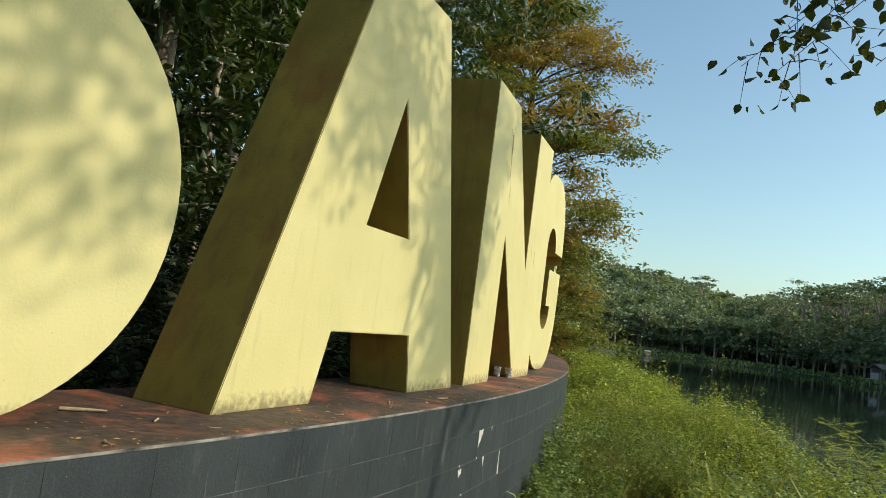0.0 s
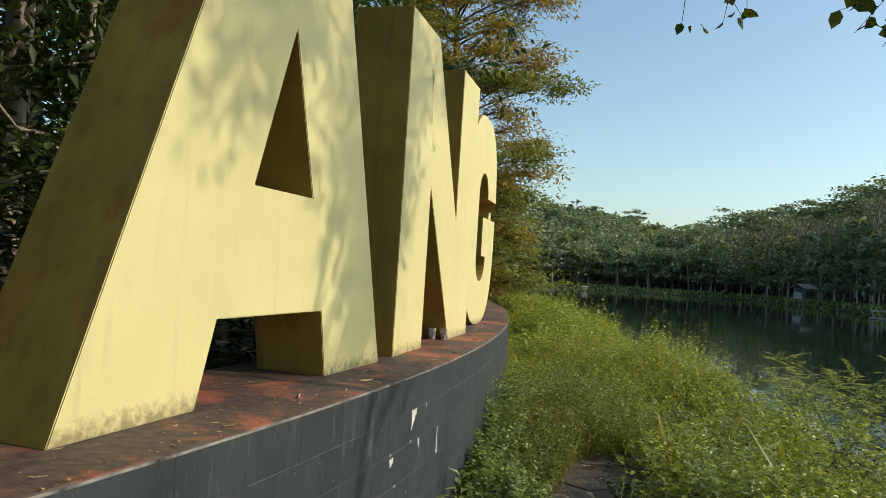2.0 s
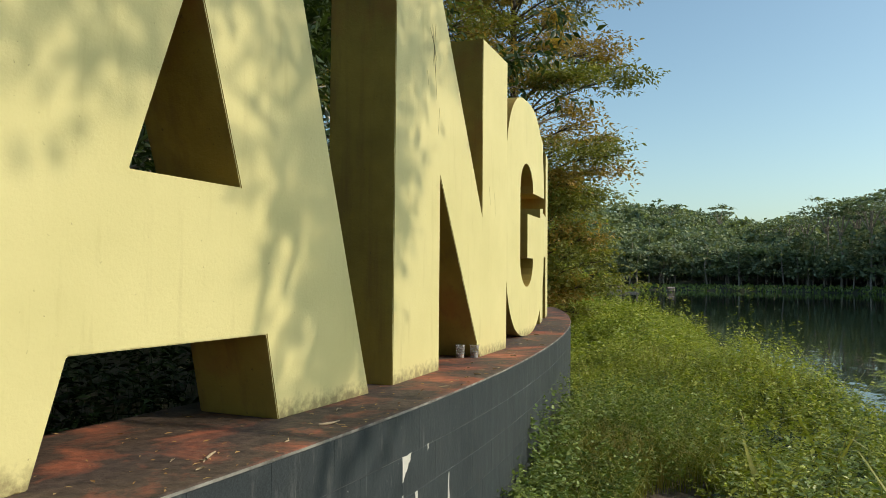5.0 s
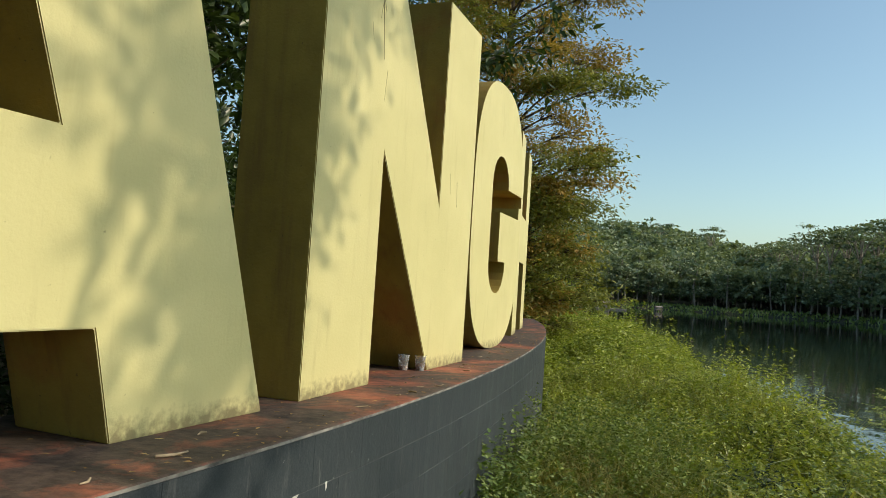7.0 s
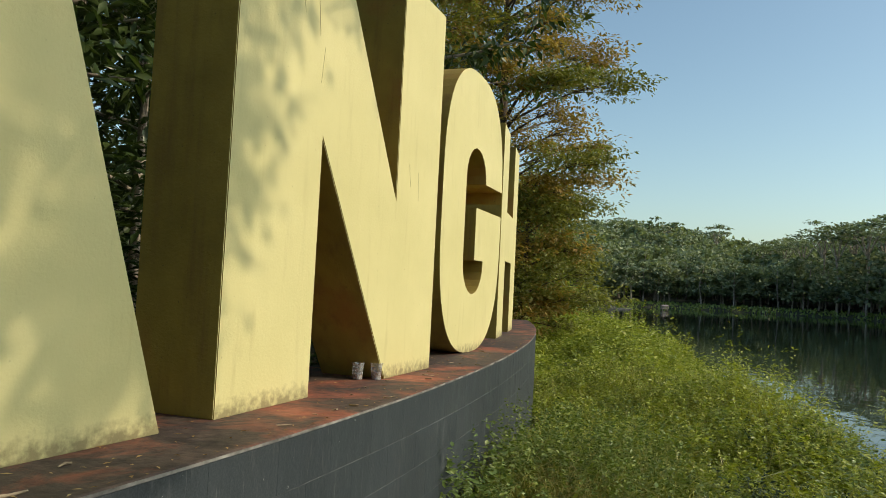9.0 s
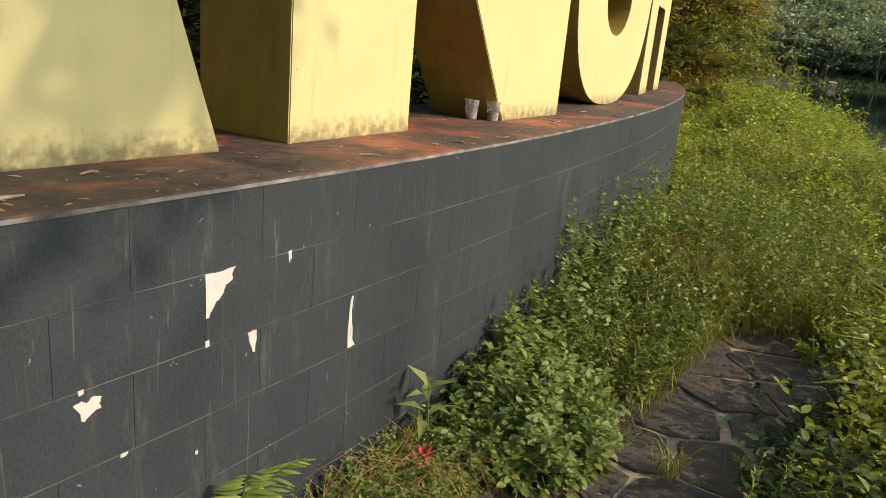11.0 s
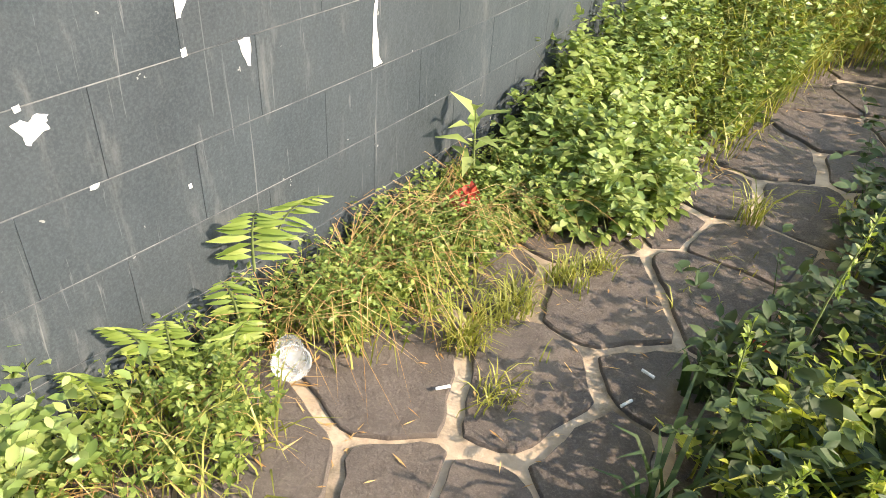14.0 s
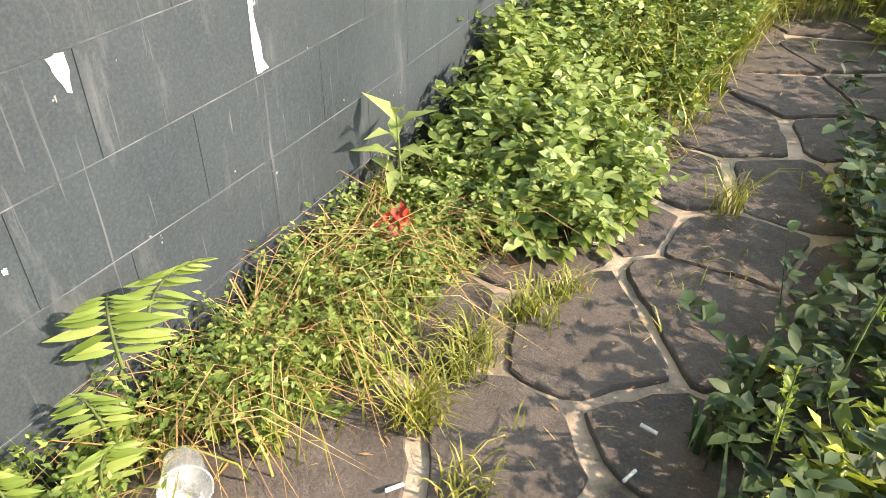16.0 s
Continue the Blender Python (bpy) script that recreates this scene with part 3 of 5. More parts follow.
stuff("weeds", clumped(p, 14, 12, 0.12, 0.45, (0.3, 0.7), 1.2), L_WEED, "distant green weeds along the far end of the bank")
p = scatter(2600, 1.3, 2.5, 7.2, 8.8, lambda x, y: (x > wall_x(y) + 0.25) & (((x - 1.85) / 0.42) ** 2 + ((y - 7.95) / 0.6) ** 2 < 1))
stuff("dry_grass", grass(p, rng.uniform(0.3, 0.62, len(p)), 0.0045, 0.9), L_BUFF, "buff seeding grass leaning out from the wall", "dry grass")
# the overgrown end of the walk and the strip at the wall's foot
p = scatter(1500, 0.8, 2.7, 6.2, 9.2, lambda x, y: (x > wall_x(y) + 0.02) & ((x < path_left(y) + 0.05) | (y > 7.35 + 0.2 * np.sin(3 * x))))
stuff("weeds", herb(p, (0.18 + 0.45 * np.clip((p[:, 1] - 6.0) / 2, 0, 1)) * rng.uniform(0.6, 1.3, len(p)), 34, 0.042, 0.5, True, tumble=0.75), L_LOW, "yellow-green weeds crowding against the dark wall")
p = scatter(3800, 0.8, 2.7, 6.1, 9.2, lambda x, y: (x > wall_x(y) + 0.02) & ((x < path_left(y) + 0.08) | (y > 7.5)))
stuff("grass", grass(p, (0.2 + 0.4 * np.clip((p[:, 1] - 6.0) / 2, 0, 1)) * rng.uniform(0.6, 1.2, len(p)), 0.006, 0.8), L_GRASS, "sunlit grass between wall and path", "grass")
p = scatter(8000, -0.9, 1.4, 1.5, 6.3, lambda x, y: (x > wall_x(y) + 0.015) & (x < path_left(y) - 0.02 + 0.05 * np.sin(9 * y)) & (np.hypot(x - 0.6, y - 4.74) > 0.12))
stuff("weeds", herb(p, rng.uniform(0.05, 0.15, len(p)) * (0.7 + lumps(p[:, 0] * 2, p[:, 1] * 2)), 14, 0.027, 0.5), L_LOW, "low small-leaved weeds at the foot of the wall")
p = scatter(8000, -0.9, 1.4, 1.5, 6.3, lambda x, y: (x > wall_x(y) + 0.015) & (x < path_left(y) + 0.03 + 0.05 * np.sin(9 * y)) & (np.hypot(x - 0.6, y - 4.74) > 0.1))
stuff("grass", grass(p, rng.uniform(0.06, 0.22, len(p)), 0.0045, 0.9), L_GRASS, "short tangled grass at the foot of the wall", "grass")
p = scatter(2300, 0.25, 1.1, 4.5, 5.7, lambda x, y: (x > wall_x(y) + 0.03) & (x < path_left(y) - 0.05) & (np.hypot(x - 0.6, y - 4.74) > 0.13))
stuff("weeds", herb(p, rng.uniform(0.1, 0.24, len(p)), 14, 0.024, 0.5), L_LOW, "tangled bright green weeds among dry stalks by the wall")
p = scatter(2600, 0.2, 1.1, 4.3, 5.6, lambda x, y: (x > wall_x(y) + 0.05) & (x < path_left(y) - 0.14) & (((x - 0.75) / 0.3) ** 2 + ((y - 5.15) / 0.45) ** 2 < 1.2))
stuff("dry_grass", grass(p + [0, 0, 0.02], rng.uniform(0.08, 0.27, len(p)), 0.0028, 1.9), L_STRAW, "dry straw-coloured grass stalks by the wall", "dry grass")
p = scatter(2800, -0.3, 1.1, 3.4, 5.0, lambda x, y: (x > wall_x(y) + 0.08) & (x < path_left(y) - 0.12) & (np.hypot(x - 0.6, y - 4.74) > 0.13))
stuff("dry_grass", grass(p + [0, 0, 0.02], rng.uniform(0.06, 0.17, len(p)), 0.0026, 1.8), L_STRAW, "dry stalks tangled in the low weeds", "dry grass")
p = scatter(4000, 0.1, 1.6, 3.0, 6.4, lambda x, y: (x > wall_x(y) + 0.03) & (x < path_left(y) + 0.12))
yaw = rng.random(len(p)) * 6.28
stuff("litter", leaves(p + [0, 0, 0.02], np.stack([np.cos(yaw), np.sin(yaw), rng.normal(0, 0.2, len(p))], -1), rand_dirs(len(p)) * 0.3 + [0, 0, 1], rng.uniform(0.02, 0.09, len(p)), 0.006, True),
      L_STRAW, "brown dead stalks and leaf litter on the soil", "plant litter")
p = scatter(900, 0.4, 2.2, 3.4, 8.0, lambda x, y: (x > path_left(y)) & (x < path_right(y) + 0.15))
yaw = rng.random(len(p)) * 6.28
stuff("litter", leaves(p * [1, 1, 0] + [0, 0, 0.022], np.stack([np.cos(yaw), np.sin(yaw), rng.normal(0, 0.05, len(p))], -1), rand_dirs(len(p)) * 0.2 + [0, 0, 1], rng.uniform(0.008, 0.05, len(p)), rng.uniform(0.0015, 0.006, len(p)), True),
      L_STRAW, "bits of straw and dry leaf on the paving", "plant litter")
# broad weeds at the outer side of the path, shade painted into their leaf colour
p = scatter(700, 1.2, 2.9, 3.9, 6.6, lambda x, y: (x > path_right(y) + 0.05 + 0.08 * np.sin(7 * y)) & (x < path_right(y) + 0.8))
stuff("broad_weeds", herb(p, rng.uniform(0.12, 0.38, len(p)), 16, 0.058, 0.5, rounded=True), L_SHADE, "broad-leaved weeds leaning over the path, green darkened for shade")
# grass in the joints of the path
p = scatter(5200, 0.5, 2.2, 3.4, 8.0, lambda x, y: (x > path_left(y)) & (x < path_right(y) + 0.1) & (np.sin(6.1 * x + 2.0) * np.sin(5.3 * y + 0.4 * x) + 0.5 * np.sin(13 * x - 9 * y) > 0.92))
stuff("grass", grass(p, rng.uniform(0.03, 0.09, len(p)), 0.004, 1.0), L_GRASS, "short grass tufts in the joints of the paving", "grass")


def bush(name, at, rx, ry, tall, n, k, length, mat, label):
    a, r = rng.random(n) * 2 * np.pi, np.sqrt(rng.random(n))
    x, y = at[0] + rx * r * np.cos(a), at[1] + ry * r * np.sin(a)
    base = np.stack([x, y, np.zeros(n)], -1)
    t = tall * (1 - 0.55 * r**2) * rng.uniform(0.75, 1.1, n)
    v, f = herb(base, t, k, length, 0.55, False, 0.35, 0.15, True)
    root = tagged(empty(name, (at[0], at[1], 0)), label, "weed clump")
    m, q = n * k * 8, n * k * 8
    v = v - np.array([at[0], at[1], 0])
    link("foliage", soup("foliage", v[:m], f[:q]), mat, root)
    link("stem", soup("stem", v[m:], f[q:] - m), STEM, root)
    return root


bush("weed_clump", (1.1, 5.95), 0.30, 0.42, 0.36, 300, 18, 0.05, L_BROAD, "rounded clump of fresh green broad-leaved weeds by the wall")
bush("weed_clump", (1.02, 6.45), 0.26, 0.4, 0.42, 170, 18, 0.046, L_BROAD, "green weed clump growing against the dark wall")
bush("weed_clump", (2.05, 4.75), 0.3, 0.4, 0.42, 90, 18, 0.07, L_SHADE, "broad-leaved weed clump beside the stone path, green darkened for shade")
bush("weed_clump", (0.33, 4.25), 0.07, 0.2, 0.42, 34, 14, 0.042, L_BROAD, "leafy weeds rising against the wall foot")
bush("weed_clump", (0.17, 4.0), 0.06, 0.15, 0.45, 16, 12, 0.045, L_BROAD, "thin leafy weed stalks beside the dark wall")
bush("weed_clump", (0.2, 4.0), 0.1, 0.35, 0.26, 60, 14, 0.045, L_BROAD, "low leafy weeds against the wall foot")


for k in range(34):
    y = 3.2 + 8.5 * (k + rng.random()) / 34
    x = float(path_right(min(y, 8.8))) + 0.6 + rng.random() * max(0.6, float(shore_x(y)) - float(path_right(min(y, 8.8))) - 1.6)
    bush("weed_clump", (x, y), rng.uniform(0.2, 0.38), rng.uniform(0.2, 0.38), min(rng.uniform(0.45, 0.95), 0.2 + 0.38 * (x - float(path_right(min(y, 8.8))))), 42, 19, rng.uniform(0.042, 0.07), (L_WEED, L_BROAD, L_WEED, L_SHADE)[k % 4],
         ("bushy sunlit green weed on the lake bank", "pale green bushy weed on the bank", "yellow-green bushy weed on the bank", "dark green bushy weed on the bank")[k % 4])


for k in range(11):
    bush("weed_clump", (2.62 + 0.22 * math.sin(k * 2.1), 3.7 + 0.3 * k), 0.24, 0.3, 0.66 + 0.1 * math.sin(k * 1.7), 46, 19, 0.058, L_BROAD if k % 2 else L_WEED,
         "tall bushy weed standing back from the stone path")


def star_plant(at, tall, length, n=11):
    """One upright stem with pointed leaves in whorls."""
    root = tagged(empty("seedling", at), "young pointed-leaf plant by the wall", "plant")
    stem = tube([(0, 0, -0.02), (0.01, 0.0, tall * 0.5), (0.0, 0.01, tall)], [0.005, 0.004, 0.002], 5)
    link("stem", soup("stem", *stem), STEM, root)
    yaw = np.arange(n) * 2.4
    f = np.linspace(0.45, 1.0, n)
    d = np.stack([np.cos(yaw), np.sin(yaw), 0.1 + 0.9 * f**3], -1)
    v, fc = leaves(np.stack([0 * f, 0 * f, tall * f], -1), d, np.stack([-np.cos(yaw) * 0.5, -np.sin(yaw) * 0.5, np.ones(n)], -1), length * (1.2 - 0.4 * f), length * 0.3, False, 0.2, 0.25)
    link("foliage", soup("foliage", v, fc), L_BROAD, root)
    return root


star_plant((0.76, 5.6, 0.0), 0.34, 0.13)
for y, h in [(6.3, 0.5), (6.7, 0.62), (7.0, 0.8), (7.3, 0.72), (7.7, 0.85), (8.2, 0.8)]:
    bush("weed_clump", (float(wall_x(y)) + 0.12, y), 0.1, 0.17, h, 26, 30, 0.055, L_BROAD, "tall leafy weeds leaning on the dark wall")


def fern(at, yaw, length, pairs=12, rise=0.75, width=0.3, curl=0.0):
    """A fern frond: arched rib with paired leaflets that shrink to the tip."""
    root = tagged(empty("fern", at), "bright yellow-green fern frond against the dark wall", "fern")
    f = np.linspace(0, 1, pairs + 5)
    out = np.array([math.cos(yaw), math.sin(yaw), 0])
    side = np.array([-math.sin(yaw), math.cos(yaw), 0])
    rib = np.outer(length * (0.04 * f + 0.06 * f**2), out) + np.outer(length * rise * (f - 0.2 * f**3 - abs(curl) * 0.3 * f**3), [0, 0, 1]) + np.outer(length * curl * f**2, side)
    link("rib", soup("rib", *tube(rib, np.linspace(0.004, 0.0012, len(f)), 5)), STEM, root)
    d = unit(np.gradient(rib, axis=0))
    side = np.array([-math.sin(yaw), math.cos(yaw), 0])
    at_, al, nm, ln = [], [], [], []
    for i in range(2, len(f) - 1):
        for s in (-1, 1):
            at_.append(rib[i])
            al.append(side * s + d[i] * rng.normal(0.1, 0.1) + out * 0.2 - [0, 0, rng.uniform(-0.12, 0.2)])
            nm.append(out * 0.7 + [0, 0, 0.8] + rng.normal(size=3) * 0.25)
            ln.append(length * width * math.sin(math.pi * (0.22 + 0.73 * f[i])) ** 0.8 * rng.uniform(0.85, 1.1))
    ln = np.array(ln)
    link("frond", soup("frond", *round_leaves(at_, al, nm, ln, ln * 0.19, 0.1, 0.2)), L_FERN, root)
    return root


fern((0.47, 4.84, 0.22), -1.1, 0.25, 7, 0.9, 0.38, 0.08)
fern((0.49, 4.9, 0.22), -1.1, 0.32, 11, 0.85, 0.2, 0.42)
fern((0.46, 4.77, 0.12), -1.1, 0.2, 6, 0.9, 0.32, -0.12)
fern((0.37, 4.58, 0.13), -1.1, 0.22, 10, 0.85, 0.26, -0.35)
fern((0.40, 4.61, 0.08), -1.1, 0.24, 10, 0.95, 0.24, 0.03)
fern((0.32, 4.47, 0.1), -1.1, 0.2, 9, 0.8, 0.28, -0.2)
fern((0.48, 4.70, 0.08), -0.9, 0.2, 6, 0.8, 0.36, 0.25)


def tuft(at, n, tall, width, mat=None, label="tuft of coarse grass on the path"):
    base = np.asarray(at) + np.concatenate([rng.normal(size=(n, 2)) * 0.025, np.zeros((n, 1))], 1)
    return tagged(link("grass_tuft", soup("grass_tuft", *grass(base, tall * rng.uniform(0.5, 1.1, n), width, 0.7)), mat or L_GRASS), label, "grass tuft")


for at, n, tall in [((0.93, 5.0, 0), 110, 0.13), ((1.02, 5.2, 0), 80, 0.11), ((1.12, 5.33, 0), 90, 0.11), ((1.2, 5.42, 0), 60, 0.09), ((1.62, 5.87, 0), 50, 0.15), ((1.05, 4.85, 0), 50, 0.08), ((0.98, 5.12, 0), 90, 0.1)]:
    tuft(at, n, tall, 0.004)
for at in [(3.26, 7.2, 0.0), (2.5, 6.35, 0.0), (3.0, 5.6, 0.0)]:
    tuft(at, 12, 0.85, 0.022, L_GRASS, "arching broad-bladed grass standing out of the bank weeds")
for at in [(1.50, 5.02, 0), (1.42, 4.62, 0), (1.62, 4.75, 0)]:
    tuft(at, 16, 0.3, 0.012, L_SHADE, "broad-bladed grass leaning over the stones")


def seed_head(at, tall):
    """A thin stalk with a feathery seed head."""
    root = tagged(empty("seed_grass", at), "slender weed stalk with a pale green seed head", "weed")
    lean = rng.normal(size=2) * 0.12
    top = np.array([lean[0] * tall, lean[1] * tall, tall])
    link("stalk", soup("stalk", *tube([(0, 0, 0), top * [0.3, 0.3, 0.55], top], [0.003, 0.0022, 0.001], 4)), STEM, root)
    n = 46
    f = rng.uniform(0.55, 1.0, n)
    pos = np.outer(f, top)
    link("seed_head", soup("seed_head", *leaves(pos, rand_dirs(n) + [0, 0, 0.7], rand_dirs(n), 0.022, 0.008, True)), L_FERN, root)


for at in [(1.52, 4.88, 0), (1.66, 5.08, 0), (1.9, 5.25, 0), (1.85, 5.5, 0), (1.5, 4.55, 0), (1.72, 4.62, 0), (2.05, 5.6, 0), (1.95, 5.0, 0), (2.2, 5.9, 0)]:
    seed_head(at, rng.uniform(0.35, 0.55))


# ---- trees ----
def tree(name, label, at, tall, spread, crown_from, limbs, count, length, bark, leafmat, radius=0.16, flat=0.55, sink=0.3, simple=True, lean=(0.0, 0.0), thick=0.55):
    x, y = at
    z = float(height(x, y)) - sink
    root = tagged(empty(name, (x, y, z)), label, "tree")
    k = 7
    f = np.linspace(0, 1, k)
    wob = np.cumsum(rng.normal(size=(k, 2)) * 0.025 * tall / k, 0)
    trunk = np.concatenate([wob - wob[0] + np.outer(f**2.3, lean), (f * tall * 0.92)[:, None]], 1)
    link("trunk", soup("trunk", *tube(trunk, radius * (1 - 0.8 * f) + 0.01, 9)), bark, root)
    tips = []
    for i in range(limbs):
        g = crown_from + (1 - crown_from) * (i + 0.4) / limbs
        p0 = np.array([np.interp(g, f, trunk[:, j]) for j in range(3)])
        a = i * 2.4 + rng.normal() * 0.4
        reach = spread * rng.uniform(0.65, 1.1) * (1.0 - 0.35 * max(0, g - 0.6) / 0.4)
        out = np.array([math.cos(a), math.sin(a), 0])
        pts = [p0 + out * reach * s + np.array([0, 0, reach * (0.38 * s - 0.16 * s * s)]) + rng.normal(size=3) * reach * 0.03 * s for s in (0, 0.25, 0.5, 0.75, 1.0)]
        r0 = radius * (1 - 0.75 * g) * thick
        link("limb", soup("limb", *tube(pts, np.linspace(r0, 0.012, 5), 6)), bark, root)
        tips.append(np.array(pts))
    # leaf sprays: small flat sprays set along the limbs, each with leaves of its own
    per = 22
    m = max(1, count // per)
    li = rng.integers(0, len(tips), m)
    s = rng.uniform(0.25, 1.05, m) * 4
    i0 = np.clip(s.astype(int), 0, 3)
    tp = np.array(tips)
    base = tp[li, i0] + (tp[li, i0 + 1] - tp[li, i0]) * (s - i0)[:, None]
    base = base + rng.normal(size=(m, 3)) * spread * np.array([0.15, 0.15, 0.15 * (1 - flat)])
    dirs = rng.normal(size=(m, per, 3)) * [1, 1, 0.35]
    pos = base[:, None] + dirs * spread * 0.075
    d = unit(dirs) + rng.normal(size=dirs.shape) * 0.5 - [0, 0, 0.25]
    nm = rng.normal(size=dirs.shape) * 0.5 + [0, 0, 1]
    sz = length * rng.uniform(0.6, 1.3, m * per)
    link("crown", soup("crown", *leaves(pos.reshape(-1, 3), d.reshape(-1, 3), nm.reshape(-1, 3), sz, sz * 0.42, simple, 0.15, 0.1)), leafmat, root)
    return root


def pad_tree(name, label, at, trunk_top, radius, pads, per, length, bark, leafmats, limb=0.05):
    """A tree whose foliage hangs in flat pads, one at the end of each limb. pads: middle, half-width, half-height."""
    x, y = at
    z = float(height(x, y)) - 0.3
    root = tagged(empty(name, (x, y, z)), label, "tree")
    top = np.array(trunk_top) - [x, y, z]
    f = np.linspace(0, 1, 9)
    trunk = np.outer(f, top) + np.outer(np.sin(f * math.pi) * 0.03 * top[2], [0.6, 0.4, 0])
    link("trunk", soup("trunk", *tube(trunk, radius * (1 - 0.8 * f) + 0.01, 9)), bark, root)
    geo = [[] for _ in leafmats]
    for i, (c, wide, thick) in enumerate(pads):
        c = np.array(c) - [x, y, z]
        g = min(0.95, max(0.2, (c[2] - 0.35 * np.linalg.norm(c[:2])) / top[2]))
        p0 = np.array([np.interp(g, f, trunk[:, j]) for j in range(3)])
        t = np.linspace(0, 1, 7)[:, None]
        pts = p0 + (c - p0) * t + np.array([0, 0, 0.22]) * np.linalg.norm(c - p0) * (t - t * t)
        branch = link("limb", soup("limb", *tube(pts, np.linspace(limb, 0.01, 7), 6)), bark, root)
        vv = []
        for _ in range(7):
            e = c + rng.normal(size=3) * [wide * 0.5, wide * 0.5, thick * 0.4]
            vv.append(tube([pts[4], (pts[4] + e) / 2 + [0, 0, 0.05], e], [limb * 0.35, limb * 0.22, 0.005], 4))
        link("twig", soup("twig", *join(*vv)), bark, branch)
        m = max(4, int(per * wide * wide))
        # sprays: each a flat fan of leaves at its own place in the pad
        q = rng.normal(size=(m, 3))
        q = unit(q) * rng.random((m, 1)) ** 0.4 * [wide, wide, thick] + rng.normal(size=(m, 3)) * [0.3 * wide, 0.3 * wide, 0.5 * thick]
        dirs = rng.normal(size=(m, 16, 3)) * [1, 1, 0.22]
        pos = c + q[:, None] + dirs * length * 1.1
        d = unit(dirs) + rng.normal(size=dirs.shape) * 0.35 - [0, 0, 0.15]
        nm = rng.normal(size=dirs.shape) * 0.4 + [0, 0, 1]
        sz = length * rng.uniform(0.6, 1.3, m * 16)
        geo[i % len(leafmats)].append(leaves(pos.reshape(-1, 3), d.reshape(-1, 3), nm.reshape(-1, 3), sz, sz * 0.42, True, 0.15, 0.1))
    for g, mat in zip(geo, leafmats):
        if g:
            link("crown", soup("crown", *join(*g)), mat, root)
    return root


def pads_round(at, z0, z1, reach, n, side=0.0):
    """Pads for a spreading crown: higher ones shorter, turned by the golden angle; side draws it towards +x."""
    out = []
    for i in range(n):
        f = (i + 0.5) / n
        a = i * 2.4 + rng.normal() * 0.3
        r = reach * (0.35 + 0.65 * rng.random() ** 0.6) * math.sqrt(max(0.08, 1 - abs(f - 0.42) ** 1.6 * 1.6))
        out.append(((at[0] + r * math.cos(a) + side * r, at[1] + r * math.sin(a), z0 + (z1 - z0) * f + rng.normal() * 0.2), rng.uniform(0.45, 1.05), rng.uniform(0.2, 0.42)))
    return out


pad_tree("shore_tree", "spreading tree with tawny and olive foliage in layers", (1.4, 26.5), (1.7, 26.6, 12.6), 0.26,
         pads_round((1.9, 26.5), 4.3, 13.4, 3.1, 80, 0.14), 70, 0.16, BARK_DARK, [L_TAWNY, L_OLIVE, L_TAWNY])
pad_tree("shore_tree", "tawny tree with layered branches at the lake edge", (-1.9, 24.0), (-1.7, 24.0, 13.4), 0.26,
         pads_round((-1.9, 24.0), 5.0, 14.5, 3.6, 60), 56, 0.16, BARK_DARK, [L_OLIVE, L_TAWNY])
pad_tree("shore_tree", "low olive-green tree leaning over the lake shore", (2.4, 25.5), (2.7, 25.6, 4.2), 0.12,
         pads_round((2.8, 25.5), 0.6, 4.6, 1.7, 40), 80, 0.15, BARK_DARK, [L_OLIVE, L_OLIVE, L_TAWNY], 0.03)
tree("shore_tree", "green tree low over the shore", (2.8, 38.0), 7.5, 3.6, 0.2, 12, 9000, 0.2, BARK_PALE, L_WEED, 0.2, 0.4)
tree("shore_tree", "green tree at the water beyond the plinth", (3.6, 52.0), 9.0, 4.0, 0.25, 12, 7000, 0.26, BARK_PALE, L_SHADE, 0.2, 0.4)
tree("shore_tree", "green tree at the water further along the shore", (-1.0, 58.0), 10.0, 4.5, 0.25, 12, 7000, 0.26, BARK_PALE, L_SHADE, 0.2, 0.4)
JUNGLE = [(-3.05, 7.05, 10, 0.13), (-3.62, 11.0, 11, 0.15), (-2.54, 11.6, 11, 0.12), (-4.1, 9.3, 10, 0.17), (-3.6, 9.9, 8, 0.09), (-3.6, 13.5, 12, 0.15), (-5.6, 7.0, 11, 0.15), (-6.5, 10.5, 12, 0.16),
          (-1.4, 14.5, 11, 0.14), (-8.0, 5.0, 11, 0.16), (-9.0, 13.0, 13, 0.18), (-5.5, 17.0, 13, 0.17), (-1.5, 18.5, 12, 0.15), (-7.0, 2.0, 10, 0.15), (-11, 8.5, 13, 0.18), (-9, -1.5, 11, 0.16),
          # unseen trees behind the start of the walk, added to block sky light
          (-5, -5, 11, 0.16), (-1.5, -6.5, 11, 0.16), (2.0, -7.5, 11, 0.16), (4.5, -5.5, 10, 0.15), (-3, -10, 12, 0.18), (1, -12, 12, 0.18), (-8, -8, 12, 0.18), (5, -11, 12, 0.18)]
for a, ins in [(-37, 2.6), (-32, 2.2), (-28, 2.9), (-24, 3.2)]:
    q = arc(a, ins)
    JUNGLE.append((q.x, q.y, 8.5, 0.1))
for x, y, tall, r in JUNGLE:
    tree("forest_tree", "tall pale-trunked tree with dark dense foliage behind the letters and, unseen, behind the start", (x, y), tall, 3.0, 0.38, 11, 2600 if y < -3 else 5200, 0.19, BARK_PALE, L_JUNGLE, r, 0.1)
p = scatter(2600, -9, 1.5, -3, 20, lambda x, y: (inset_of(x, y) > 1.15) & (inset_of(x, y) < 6))
